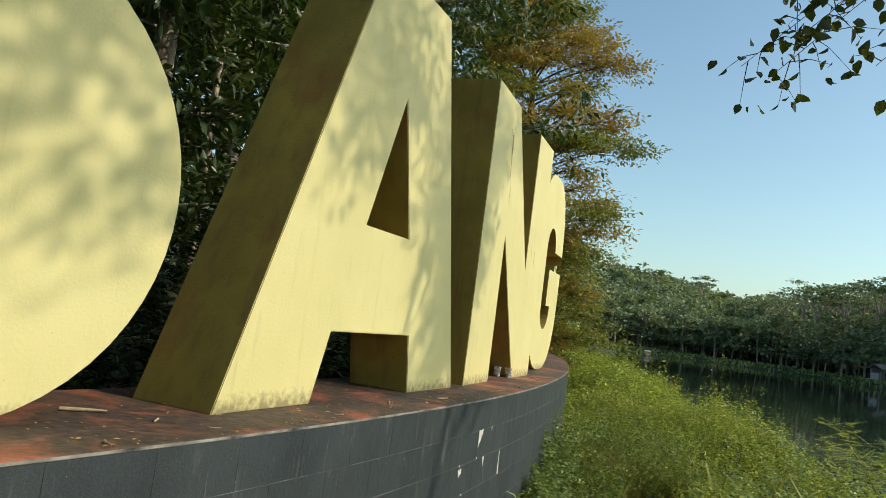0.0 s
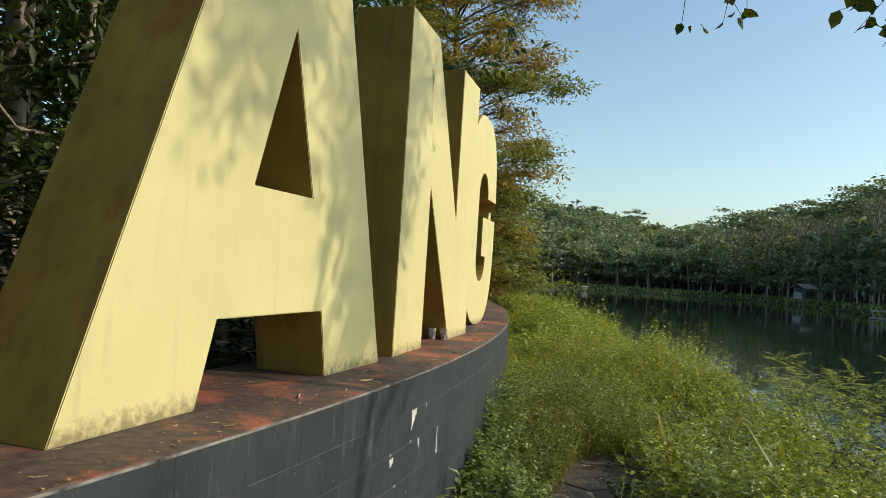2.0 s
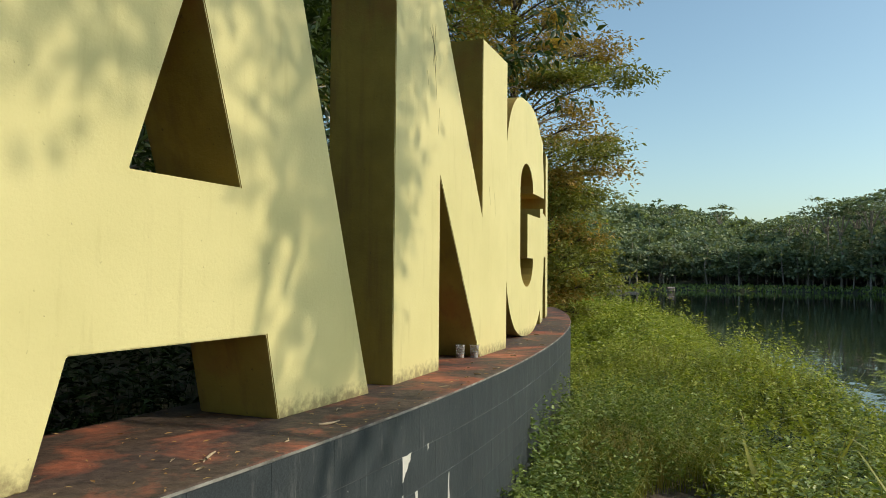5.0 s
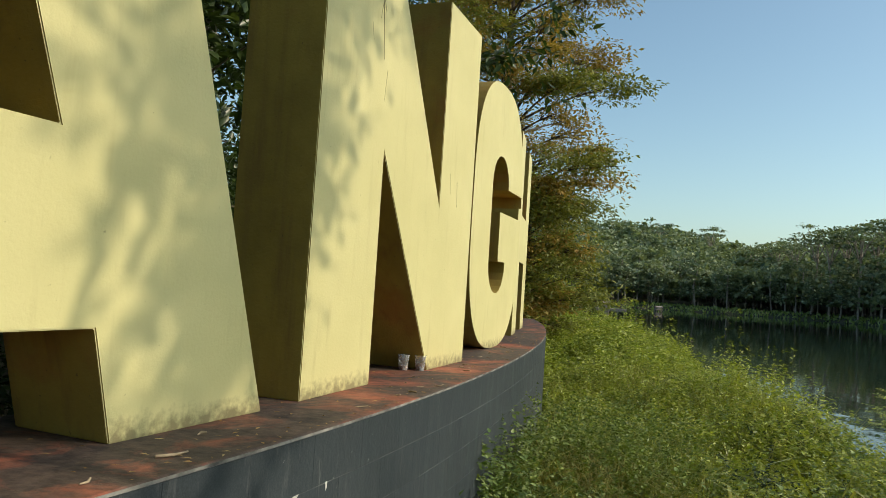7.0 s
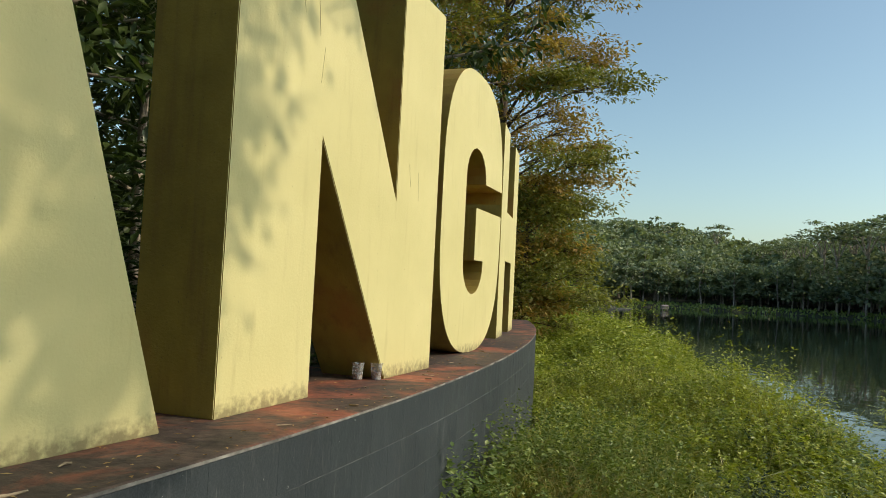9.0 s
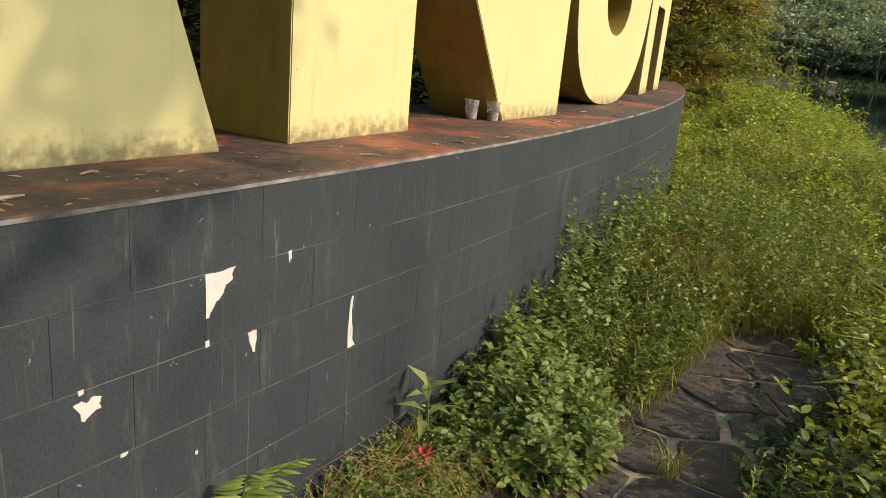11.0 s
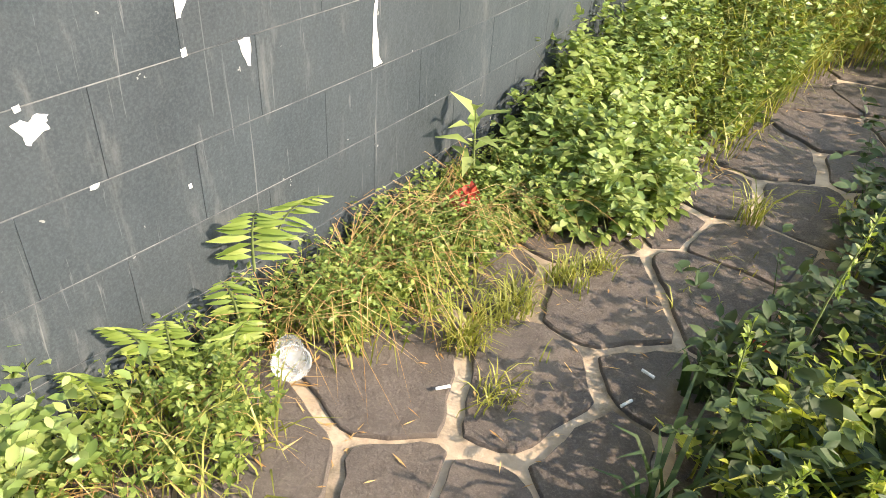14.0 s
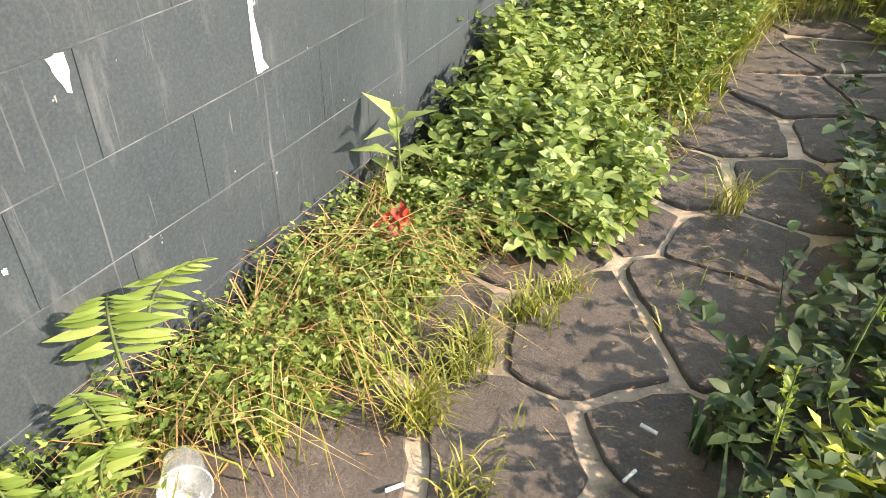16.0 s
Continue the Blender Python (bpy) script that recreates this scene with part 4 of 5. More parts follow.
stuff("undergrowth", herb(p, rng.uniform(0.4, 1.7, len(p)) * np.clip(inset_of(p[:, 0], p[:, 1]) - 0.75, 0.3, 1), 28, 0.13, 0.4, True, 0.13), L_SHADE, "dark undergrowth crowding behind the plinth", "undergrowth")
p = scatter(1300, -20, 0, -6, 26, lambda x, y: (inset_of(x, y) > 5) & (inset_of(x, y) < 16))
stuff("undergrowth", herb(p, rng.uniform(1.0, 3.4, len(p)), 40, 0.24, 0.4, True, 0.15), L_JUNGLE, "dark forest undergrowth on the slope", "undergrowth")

for x, y, tall in [(-2.6, 7.4, 4.6), (-3.4, 6.2, 5.2), (-4.2, 7.8, 5.6), (-2.9, 9.0, 5.0), (-2.1, 9.8, 4.8), (-5.0, 5.4, 5.4), (-3.9, 11.2, 6.0), (-6.6, 8.2, 6.4), (-1.9, 12.6, 5.2), (-4.6, 4.0, 5.0), (-6.2, 3.4, 6.0), (-8.4, 9.6, 7.0)]:
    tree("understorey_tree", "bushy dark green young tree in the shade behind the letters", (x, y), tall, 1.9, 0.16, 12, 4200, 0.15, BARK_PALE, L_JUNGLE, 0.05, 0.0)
p = scatter(1700, -3.0, 6.5, -5.0, 2.3, lambda x, y: (x > path_right(np.clip(y, -4, 9)) + 0.15) & (x < shore_x(y) + 0.1))
stuff("weeds", herb(p, rng.uniform(0.2, 0.6, len(p)), 14, 0.085, 0.48, True), L_WEED, "green weeds on the bank where the walk begins")

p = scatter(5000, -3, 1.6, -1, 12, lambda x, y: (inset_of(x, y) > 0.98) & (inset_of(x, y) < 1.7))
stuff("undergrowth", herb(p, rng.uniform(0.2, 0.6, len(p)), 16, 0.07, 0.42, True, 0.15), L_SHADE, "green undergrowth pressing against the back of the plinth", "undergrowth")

# unseen tree, added so that its leaf pads shade B and the top of A
pad_tree("overhanging_tree", "unseen slender lakeside tree added to cast leaf shade on the letters", (4.6, 0.3), (4.6, 0.6, 8.6), 0.05,
                [((4.05, 0.95, 6.25), 0.55, 0.4), ((4.1, 0.75, 5.6), 0.45, 0.35), ((4.3, 1.3, 6.9), 0.5, 0.35), ((4.3, 0.1, 6.6), 0.7, 0.4), ((4.7, 0.2, 7.8), 0.8, 0.4), ((4.5, 1.7, 7.6), 0.5, 0.3), ((4.2, -0.6, 6.2), 0.6, 0.4), ((4.4, 1.6, 5.75), 0.5, 0.35), ((4.45, 1.5, 6.4), 0.5, 0.35), ((4.45, 1.95, 5.3), 0.3, 0.22), ((4.7, 2.05, 6.3), 0.4, 0.3)],
                190, 0.1, BARK_DARK, [L_HANG], 0.012)
# the tree whose branches hang over the walk; unseen pads set to shade A, N
over = pad_tree("overhanging_tree", "leaning lakeside tree whose leafy branches hang over the walk", (5.1, 2.1), (5.5, 4.4, 7.6), 0.03,
         [((5.5, 4.35, 5.2), 0.42, 0.35), ((5.6, 4.25, 5.9), 0.46, 0.4), ((5.75, 4.35, 6.6), 0.45, 0.35), ((5.5, 4.5, 4.75), 0.3, 0.25), ((5.0, 3.35, 6.3), 0.42, 0.28), ((5.1, 2.95, 6.75), 0.4, 0.25),
          ((5.9, 5.0, 6.4), 0.4, 0.35), ((5.85, 4.95, 5.7), 0.3, 0.25), ((6.0, 5.9, 6.7), 0.35, 0.3), ((5.2, 3.1, 6.0), 0.3, 0.2), ((5.5, 4.05, 4.5), 0.22, 0.18)],
         330, 0.1, BARK_DARK, [L_HANG], 0.012)


def hanging_branch(start, tips, name="branch", size=1.0):
    """A limb that arches out and hangs, with twigs and round leaves."""
    o = np.array(over.location)
    s = np.array(start) - o
    for tip, n in tips:
        e = np.array(tip) - o
        mid = (s + e) / 2 + [0, 0, 0.35]
        t = np.linspace(0, 1, 9)[:, None]
        pts = (1 - t) ** 2 * s + 2 * t * (1 - t) * mid + t * t * e
        ob = link(name, soup(name, *tube(pts, np.linspace(0.008, 0.002, 9), 5)), BARK_DARK, over)
        vv = []
        for i in range(n):
            f = 0.86 + 0.14 * (i + rng.random()) / n
            k = min(7, int(f * 8))
            b = pts[k] + (pts[k + 1] - pts[k]) * (f * 8 - k)
            tw = b + rng.normal(size=3) * [0.13, 0.13, 0.07] - [0, 0, rng.uniform(-0.02, 0.15)]
            vv.append(tube([b, (b + tw) / 2 + [0, 0, 0.03], tw], [0.004, 0.003, 0.0015], 4))
        link("twig", soup("twig", *join(*vv)), BARK_DARK, ob)
        ends = np.array([v[-1] for v, _ in vv])
        ends = np.concatenate([ends, ends + rng.normal(size=ends.shape) * 0.06, np.array([v[5] for v, _ in vv])])
        d = rng.normal(size=ends.shape) * [0.7, 0.7, 0.4] - [0, 0, 0.55]
        sz = rng.uniform(0.06, 0.115, len(ends)) * size
        link("foliage", soup("foliage", *round_leaves(ends, d, rand_dirs(len(ends)), sz, sz * 0.72)), L_HANG, ob)


hanging_branch((5.35, 3.95, 6.4), [((2.08, 5.08, 3.5), 12), ((1.9, 5.13, 3.58), 9), ((2.2, 4.95, 3.75), 14), ((2.1, 4.86, 4.0), 14)])
hanging_branch((5.35, 3.85, 6.1), [((2.88, 4.9, 3.25), 8), ((3.01, 4.83, 3.16), 8), ((2.69, 4.86, 3.59), 9), ((3.08, 4.71, 3.46), 9)], size=1.3)


# ---- far woods ----
def woods(n, az0, az1, e0, e1, tall0, tall1, clumps, size, trunks, name, label):
    az = rng.uniform(az0, az1, n)
    e = e0 + (e1 - e0) * rng.random(n) ** 0.8
    r = far_shore(az) + e
    x, y = r * np.sin(np.radians(az)), r * np.cos(np.radians(az))
    z = height(x, y)
    tall = rng.uniform(tall0, tall1, n) * (1 + 0.25 * (rng.random(n) > 0.95)) * np.interp(az, [0, 20, 26, 34], [1.1, 1.0, 1.12, 1.25])
    rad = tall * rng.uniform(0.17, 0.42, n)
    k = clumps
    # each crown is a dozen flat puffs, wide at the middle and domed on top
    pz = 0.22 + 0.72 * rng.random((n, 12)) ** 0.85
    pr = rad[:, None] * np.sqrt(rng.random((n, 12))) * (1.1 - 0.75 * np.clip(pz - 0.6, 0, 1) / 0.4)
    pa = rng.random((n, 12)) * 2 * np.pi
    pick = rng.integers(0, 12, (n, k))
    row = np.arange(n)[:, None]
    g = rng.normal(size=(n, k, 3)) * np.array([0.3, 0.3, 0.06])
    g *= rad[:, None, None]
    cx, cy, cz = pr[row, pick] * np.cos(pa[row, pick]), pr[row, pick] * np.sin(pa[row, pick]), pz[row, pick] * tall[:, None]
    pos = np.stack([x[:, None] + cx + g[..., 0], y[:, None] + cy + g[..., 1], z[:, None] + cz + g[..., 2]], -1).reshape(-1, 3)
    d = rng.normal(size=pos.shape) * [1, 1, 0.5]
    sz = size * rng.uniform(0.6, 1.4, len(pos))
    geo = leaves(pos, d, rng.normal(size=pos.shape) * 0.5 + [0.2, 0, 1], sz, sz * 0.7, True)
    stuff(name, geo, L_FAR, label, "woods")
    if trunks:
        m = min(n, trunks)
        vs = [tube([(x[i], y[i], z[i] - 0.3), (x[i] + rng.normal() * 0.3, y[i], z[i] + tall[i] * 0.5), (x[i] + rng.normal() * 0.5, y[i], z[i] + tall[i] * 0.9)], [0.2, 0.14, 0.04], 4) for i in range(m)]
        stuff("tree_trunks", join(*vs), BARK_PALE, "pale thin trunks along the far shore", "trunks")


woods(300, 2, 44, 3, 24, 4.5, 9.5, 330, 0.7, 200, "far_woods", "green trees with layered crowns along the far shore")
woods(520, 0, 46, 22, 70, 7, 12, 200, 1.0, 60, "far_woods", "green wooded slope above the far shore")
woods(620, -6, 48, 70, 175, 9, 13, 170, 1.35, 0, "far_woods", "wooded hill behind the lake")
woods(260, -80, 2, 2, 120, 10, 16, 70, 1.8, 0, "far_woods", "woods beyond the planted slope")
woods(260, 46, 180, 2, 60, 9, 14, 60, 1.8, 0, "far_woods", "woods on the far side of the lake")


def umbrella_tree(az, e, tall, wide):
    """A tall far tree: bare forking trunk, thin flat crown one can see through."""
    r = float(far_shore(az)) + e
    x, y = r * math.sin(radians(az)), r * math.cos(radians(az))
    z = float(height(x, y)) - 0.3
    root = tagged(empty("umbrella_tree", (x, y, z)), "tall flat-topped tree rising above the wooded shore", "tree", group="tall trees above the far woods")
    link("trunk", soup("trunk", *tube([(0, 0, 0), (0.2, 0, tall * 0.4), (rng.normal() * 0.5, 0, tall * 0.75)], [0.26, 0.2, 0.12], 6)), BARK_PALE, root)
    at_ = []
    for i in range(11):
        a = i * 2.4
        rr = wide * math.sqrt((i + 0.6) / 11)
        c = np.array([rr * math.cos(a), rr * math.sin(a), tall * (0.97 - 0.16 * (rr / wide) ** 2) + rng.normal() * 0.45])
        link("limb", soup("limb", *tube([(0, 0, tall * 0.6), c * [0.5, 0.5, 0] + [0, 0, tall * 0.82], c], [0.1, 0.07, 0.02], 4)), BARK_PALE, root)
        at_.append(c + rng.normal(size=(80, 3)) * [wide * 0.2, wide * 0.2, 0.16])
    p = np.concatenate(at_)
    sz = rng.uniform(0.35, 0.8, len(p))
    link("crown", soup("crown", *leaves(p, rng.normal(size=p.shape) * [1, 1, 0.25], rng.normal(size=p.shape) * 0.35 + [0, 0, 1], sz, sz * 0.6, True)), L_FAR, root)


for az, e, tall, wide in [(33.5, 8, 18, 4.5), (32.4, 16, 18.5, 4.5), (31.2, 6, 17, 4), (30.2, 14, 18, 4.5), (29.0, 10, 18.5, 4.5), (28.0, 20, 18, 4.5), (27.0, 8, 18, 4), (26.2, 18, 18.5, 4.5), (25.3, 6, 17.5, 4), (24.4, 12, 18, 4.5),
                          (23.2, 30, 15, 5), (22.0, 38, 14, 5), (20.6, 44, 13.5, 5), (17.6, 90, 16.5, 4), (35.5, 8, 18, 4.5), (37.5, 12, 18, 4.5), (14.0, 120, 14, 4), (10.5, 150, 14, 4)]:
    umbrella_tree(az, e, tall - (1.8 if az > 23.5 else 0), wide)
az = rng.uniform(0, 45, 2600)
rr = far_shore(az) + rng.uniform(-0.6, 7, len(az))
px, py = rr * np.sin(np.radians(az)), rr * np.cos(np.radians(az))
stuff("shore_grass", leaves(np.stack([px, py, height(px, py) - 0.05], -1), rng.normal(size=(len(px), 3)) * 0.5 + [0, 0, 1], rand_dirs(len(px)), rng.uniform(0.4, 0.8, len(px)), 0.4, True), L_BROAD,
      "grass along the far waterline", "grass")


# ---- lake things ----
WOOD = plain("weathered_wood", (0.3, 0.25, 0.19), 0.85, 0.35, 6)
TIN = plain("rusty_roof_sheet", (0.3, 0.24, 0.2), 0.6, 0.35, 3)
BOARD = plain("pale_boards", (0.3, 0.3, 0.28), 0.8, 0.25, 3)


def cylinder(p0, p1, r, sides=8):
    return soup("pole", *tube([p0, p1], [r, r], sides))


def hut(name, at, yaw, w, d, h, label, floor=0.0):
    """A small open lakeside hut: deck, posts, back wall, pitched roof."""
    root = tagged(empty(name, at), label, "hut")
    root.rotation_euler = (0, 0, yaw)
    part("deck", box_bm(-w * 0.6, w * 0.6, -d * 0.7, d * 0.6, floor, floor + 0.12, 0.02), WOOD, root)
    for sx in (-1, 1):
        for sy in (-1, 1):
            link("post", cylinder((sx * w * 0.46, sy * d * 0.46, floor - 1.0), (sx * w * 0.46, sy * d * 0.46, floor + h), 0.06), WOOD, root)
    part("wall_panel", box_bm(-w * 0.46, w * 0.46, d * 0.40, d * 0.46, floor + 0.12, floor + h, 0.01), BOARD, root)
    part("wall_panel", box_bm(-w * 0.46, -w * 0.40, -d * 0.3, d * 0.40, floor + 0.12, floor + h * 0.6, 0.01), BOARD, root)
    for s in (-1, 1):
        bm = bmesh.new()
        a = [bm.verts.new(v) for v in [(-w * 0.62, 0, floor + h * 1.38), (w * 0.62, 0, floor + h * 1.38), (w * 0.62, s * d * 0.7, floor + h * 0.96), (-w * 0.62, s * d * 0.7, floor + h * 0.96)]]
        f = bm.faces.new(a)
        ext = bmesh.ops.extrude_face_region(bm, geom=[f])
        bmesh.ops.translate(bm, verts=[v for v in ext["geom"] if isinstance(v, bmesh.types.BMVert)], vec=(0, 0, 0.07))
        bmesh.ops.recalc_face_normals(bm, faces=bm.faces[:])
        part("roof", bm, TIN, root)
    return root


hut("lake_hut", (56.5, 100.5, 0.5), 0.3, 2.2, 1.8, 1.5, "small lakeside hut with a rusty roof on the far bank")
raft = hut("raft_hut", (21.1, 113, WATER + 0.1), -0.2, 0.8, 0.8, 0.75, "small hut on a floating raft on the lake", 0.1)
part("float", box_bm(-1.7, 3.0, -1.0, 1.0, -0.15, 0.12, 0.03), WOOD, raft)
hut("raft_hut", (31.5, 124, WATER + 0.1), 0.1, 0.9, 0.8, 0.45, "low floating platform with a tin roof by the far shore", 0.1)
hut("raft_hut", (15.0, 118, WATER + 0.1), 0.3, 0.8, 0.7, 0.4, "low fishing raft with a roof near the far shore", 0.1)


def jetty(at, yaw, w):
    root = tagged(empty("jetty", at), "pale wooden jetty table standing in the lake", "jetty")
    root.rotation_euler = (0, 0, yaw)
    part("top", box_bm(-w, w, -0.6, 0.6, 0.75, 0.87, 0.02), BOARD, root)
    part("lower_deck", box_bm(-w * 1.1, w * 1.1, -0.8, 0.8, 0.05, 0.15, 0.02), BOARD, root)
    for sx in (-0.9, 0, 0.9):
        for sy in (-0.45, 0.45):
            link("post", cylinder((sx * w, sy, -1.6), (sx * w, sy, 0.78), 0.06), WOOD, root)


jetty((49.0, 71.5, WATER), -0.5, 1.6)


def shrub(at, tall, spread, n=9):
    """A waterside shrub with feathery compound leaves on arching stems."""
    root = tagged(empty("feathery_shrub", at), "light green shrub with feathery leaves at the water", "shrub")
    for i in range(n):
        a = i * 2.4 + rng.normal() * 0.2
        e = np.array([math.cos(a) * spread * rng.uniform(0.5, 1), math.sin(a) * spread * rng.uniform(0.5, 1), tall * rng.uniform(0.7, 1)])
        t = np.linspace(0, 1, 8)[:, None]
        pts = t * e + np.array([0, 0, 1]) * (t - t * t) * tall * 0.5
        stem = link("stem", soup("stem", *tube(pts, np.linspace(0.008, 0.002, 8), 5)), STEM, root)
        at_, al = [], []
        for k in range(2, 8):
            for _ in range(4):
                q = rng.normal(size=3) * [1, 1, 0.25]
                q = q / np.linalg.norm(q)
                for j in range(1, 9):
                    for s in (-1, 1):
                        at_.append(pts[k] + q * 0.024 * j)
                        al.append(q * 0.4 + np.cross(q, [0, 0, 1]) * s)
        m = len(at_)
        link("foliage", soup("foliage", *leaves(at_, al, rand_dirs(m) * 0.3 + [0, 0, 1], 0.045, 0.014, True)), L_WEED, stem)


shrub((5.0, 8.2, -0.1), 1.1, 0.8)
shrub((5.7, 10.2, -0.2), 0.9, 0.6)


# ---- small things on the plinth ----
def clear_plastic():
    m, n, l, b = material("clear_plastic", 0.15)
    b.inputs["Base Color"].default_value = (0.85, 0.87, 0.86, 1)
    t = n.new("ShaderNodeBsdfTransparent")
    s = n.new("ShaderNodeMixShader")
    l.new(ramp(n, l, noise_node(n, l, 30, 4, vec=obj_vec(n)), (0.35, grey(0.12)), (0.7, grey(0.45))), s.inputs[0])
    l.new(t.outputs[0], s.inputs[1])
    l.new(b.outputs[0], s.inputs[2])
    l.new(s.outputs[0], n["Material Output"].inputs["Surface"])
    return m


CLEAR = clear_plastic()
COFFEE = plain("drink_residue", (0.16, 0.07, 0.03), 0.4, 0.3, 20, 0)
PAPER = plain("cigarette_paper", (0.75, 0.72, 0.66), 0.8, 0.1, 40, 0)
CORK = plain("filter_paper", (0.55, 0.32, 0.14), 0.8, 0.2, 40, 0)
REDFOIL = plain("red_wrapper", (0.45, 0.06, 0.035), 0.35, 0.5, 25)
TWIG = plain("dry_twig", (0.38, 0.29, 0.19), 0.85, 0.3, 30)
SCRATCH = plain("scratch", (0.16, 0.14, 0.06), 0.9, 0.2, 30, 0)


def lathe(profile, sides=20, close=True):
    bm = bmesh.new()
    rings = [[bm.verts.new((r * math.cos(2 * math.pi * k / sides), r * math.sin(2 * math.pi * k / sides), z)) for k in range(sides)] for r, z in profile]
    for a, b in zip(rings, rings[1:]):
        for k in range(sides):
            bm.faces.new((a[k], a[(k + 1) % sides], b[(k + 1) % sides], b[k]))
    bm.faces.new(rings[0][::-1])
    if close:
        bm.faces.new(rings[-1])
    for f in bm.faces:
        f.smooth = True
    return bm


def cup(at, fill, label):
    root = tagged(empty("plastic_cup", at), label, "cup")
    part("wall", lathe([(0.026, 0.001), (0.027, 0.004), (0.034, 0.088), (0.037, 0.09), (0.037, 0.094), (0.033, 0.091), (0.0262, 0.006)], 20), CLEAR, root)
    if fill:
        part("residue", lathe([(0.0258, 0.0065), (0.0262 + 0.08 * fill, 0.0065 + fill)], 20), COFFEE, root, "brown drink residue")
    return root


cup((0.575, 6.90, TOP), 0.02, "empty clear plastic cup standing on the plinth")
cup((0.675, 6.925, TOP), 0.035, "clear plastic cup with brown residue on the plinth")
dropped = cup((0.575, 4.78, 0.075), 0, "dropped clear plastic cup lying in the grass")
dropped.rotation_euler = (1.25, 0.2, 0.5)
dropped.scale = (1.2, 1.2, 0.9)


def butt(at, yaw, size=1.0):
    root = tagged(empty("cigarette_butt", at), "white cigarette butt on the paving", "cigarette butt")
    root.rotation_euler = (0, 0, yaw)
    link("paper", soup("paper", *tube([(-0.017 * size, 0, 0.004), (0.006 * size, 0, 0.004)], [0.004, 0.004], 8)), PAPER, root)
    link("filter", soup("filter", *tube([(0.006 * size, 0, 0.004), (0.017 * size, 0, 0.004)], [0.0041, 0.0041], 8)), PAPER, root)


for x, y, a in [(1.368, 5.043, -0.5), (1.33, 4.93, 0.9), (1.27, 5.62, 0.1), (0.93, 4.83, 0.6)]:
    butt((x, y, 0.024), a)


def wrapper(at, size, label):
    bm = bmesh.new()
    bmesh.ops.create_grid(bm, x_segments=7, y_segments=5, size=0.5)
    for v in bm.verts:
        v.co = (v.co.x * size, v.co.y * size * 0.7, 0.16 * size * noise.noise(v.co * 5 + Vector(at) * 9) + 0.05 * size * math.sin(v.co.x * 17))
    ext = bmesh.ops.extrude_face_region(bm, geom=bm.faces[:])
    bmesh.ops.translate(bm, verts=[v for v in ext["geom"] if isinstance(v, bmesh.types.BMVert)], vec=(0, 0, 0.0012))
    bmesh.ops.recalc_face_normals(bm, faces=bm.faces[:])
    ob = part("wrapper", bm, REDFOIL)
    ob.location = at
    ob.rotation_euler = (0.5, -0.4, 0.7)
    return tagged(ob, label, "wrapper")


wrapper((0.79, 5.44, 0.15), 0.085, "crumpled red wrapper caught in the dry grass")
wrapper((1.62, 5.2, 0.06), 0.07, "red scrap of wrapper under the weeds")


def twig(a, b, r, label="dry twig lying on the plinth"):
    a, b = np.array(a), np.array(b)
    m = (a + b) / 2 + rng.normal(size=3) * [0.012, 0.012, 0.0]
    ob = link("twig", soup("twig", *tube([a, m, b], [r, r * 1.1, r * 0.6], 5)), TWIG)
    return tagged(ob, label, "twig")


for k in range(34):
    ang = rng.uniform(-27, -9)
    ins = rng.uniform(0.05, 0.34)
    p0 = arc(ang, ins, TOP + 0.005)
    a = rng.random() * 6.28
    s = rng.uniform(0.015, 0.07)
    twig(p0, (p0.x + s * math.cos(a), p0.y + s * math.sin(a), TOP + 0.005), rng.uniform(0.0015, 0.004))
twig((-1.150, 2.574, TOP + 0.009), (-1.014, 2.642, TOP + 0.009), 0.007, "thick dry twig lying on the plinth behind the letters")
twig((0.101, 4.458, TOP + 0.006), (0.162, 4.542, TOP + 0.006), 0.005)
twig(arc(-22.15, 0.16, TOP + 0.006), arc(-21.95, 0.2, TOP + 0.006), 0.005)
p = np.array([arc(a, i, TOP + 0.004) for a, i in zip(rng.uniform(-29, -5, 700), rng.random(700) ** 1.5 * 0.9 + 0.01)])
yaw = rng.random(len(p)) * 6.28
stuff("leaf_litter", leaves(p, np.stack([np.cos(yaw), np.sin(yaw), 0 * yaw + 0.06], -1), rand_dirs(len(p)) * 0.3 + [0, 0, 1], rng.uniform(0.008, 0.035, len(p)), rng.uniform(0.004, 0.012, len(p)), True), L_STRAW,
      "small dry leaves and crumbs scattered on the plinth", "leaf litter")


def scratch(parent, pts, w=0.004):
    """A thin scored line on a letter's front."""
    n = len(pts)
    ob = link("scratch", soup("scratch", *tube([(s, -0.0005, z) for s, z in pts], [w * 0.3] + [w * 0.5] * (n - 2) + [w * 0.2], 4)), SCRATCH, parent)
    return ob


letter_n = bpy.data.objects["letter_n"]
scratch(letter_n, [(0.53, 2.10), (0.57, 1.9), (0.61, 1.66)])
scratch(letter_n, [(0.49, 2.07), (0.56, 1.98), (0.60, 1.9)])
scratch(letter_n, [(0.585, 2.12), (0.56, 1.95), (0.54, 1.85)], 0.003)
scratch(letter_n, [(0.45, 1.8), (0.475, 1.72)], 0.003)
scratch(letter_n, [(0.66, 1.62), (0.64, 1.45)], 0.003)
scratch(letter_n, [(1.72, 1.25), (1.75, 1.12)], 0.003)
scratch(letter_n, [(1.86, 1.22), (1.88, 1.05)], 0.003)

# ---- blocks, peeled paint ----
COURSES = [-0.187, -0.006, 0.175, 0.356, 0.536, 0.717, 0.896, TOP - 0.0135]
WIDE, STEP = 0.365, 0.835


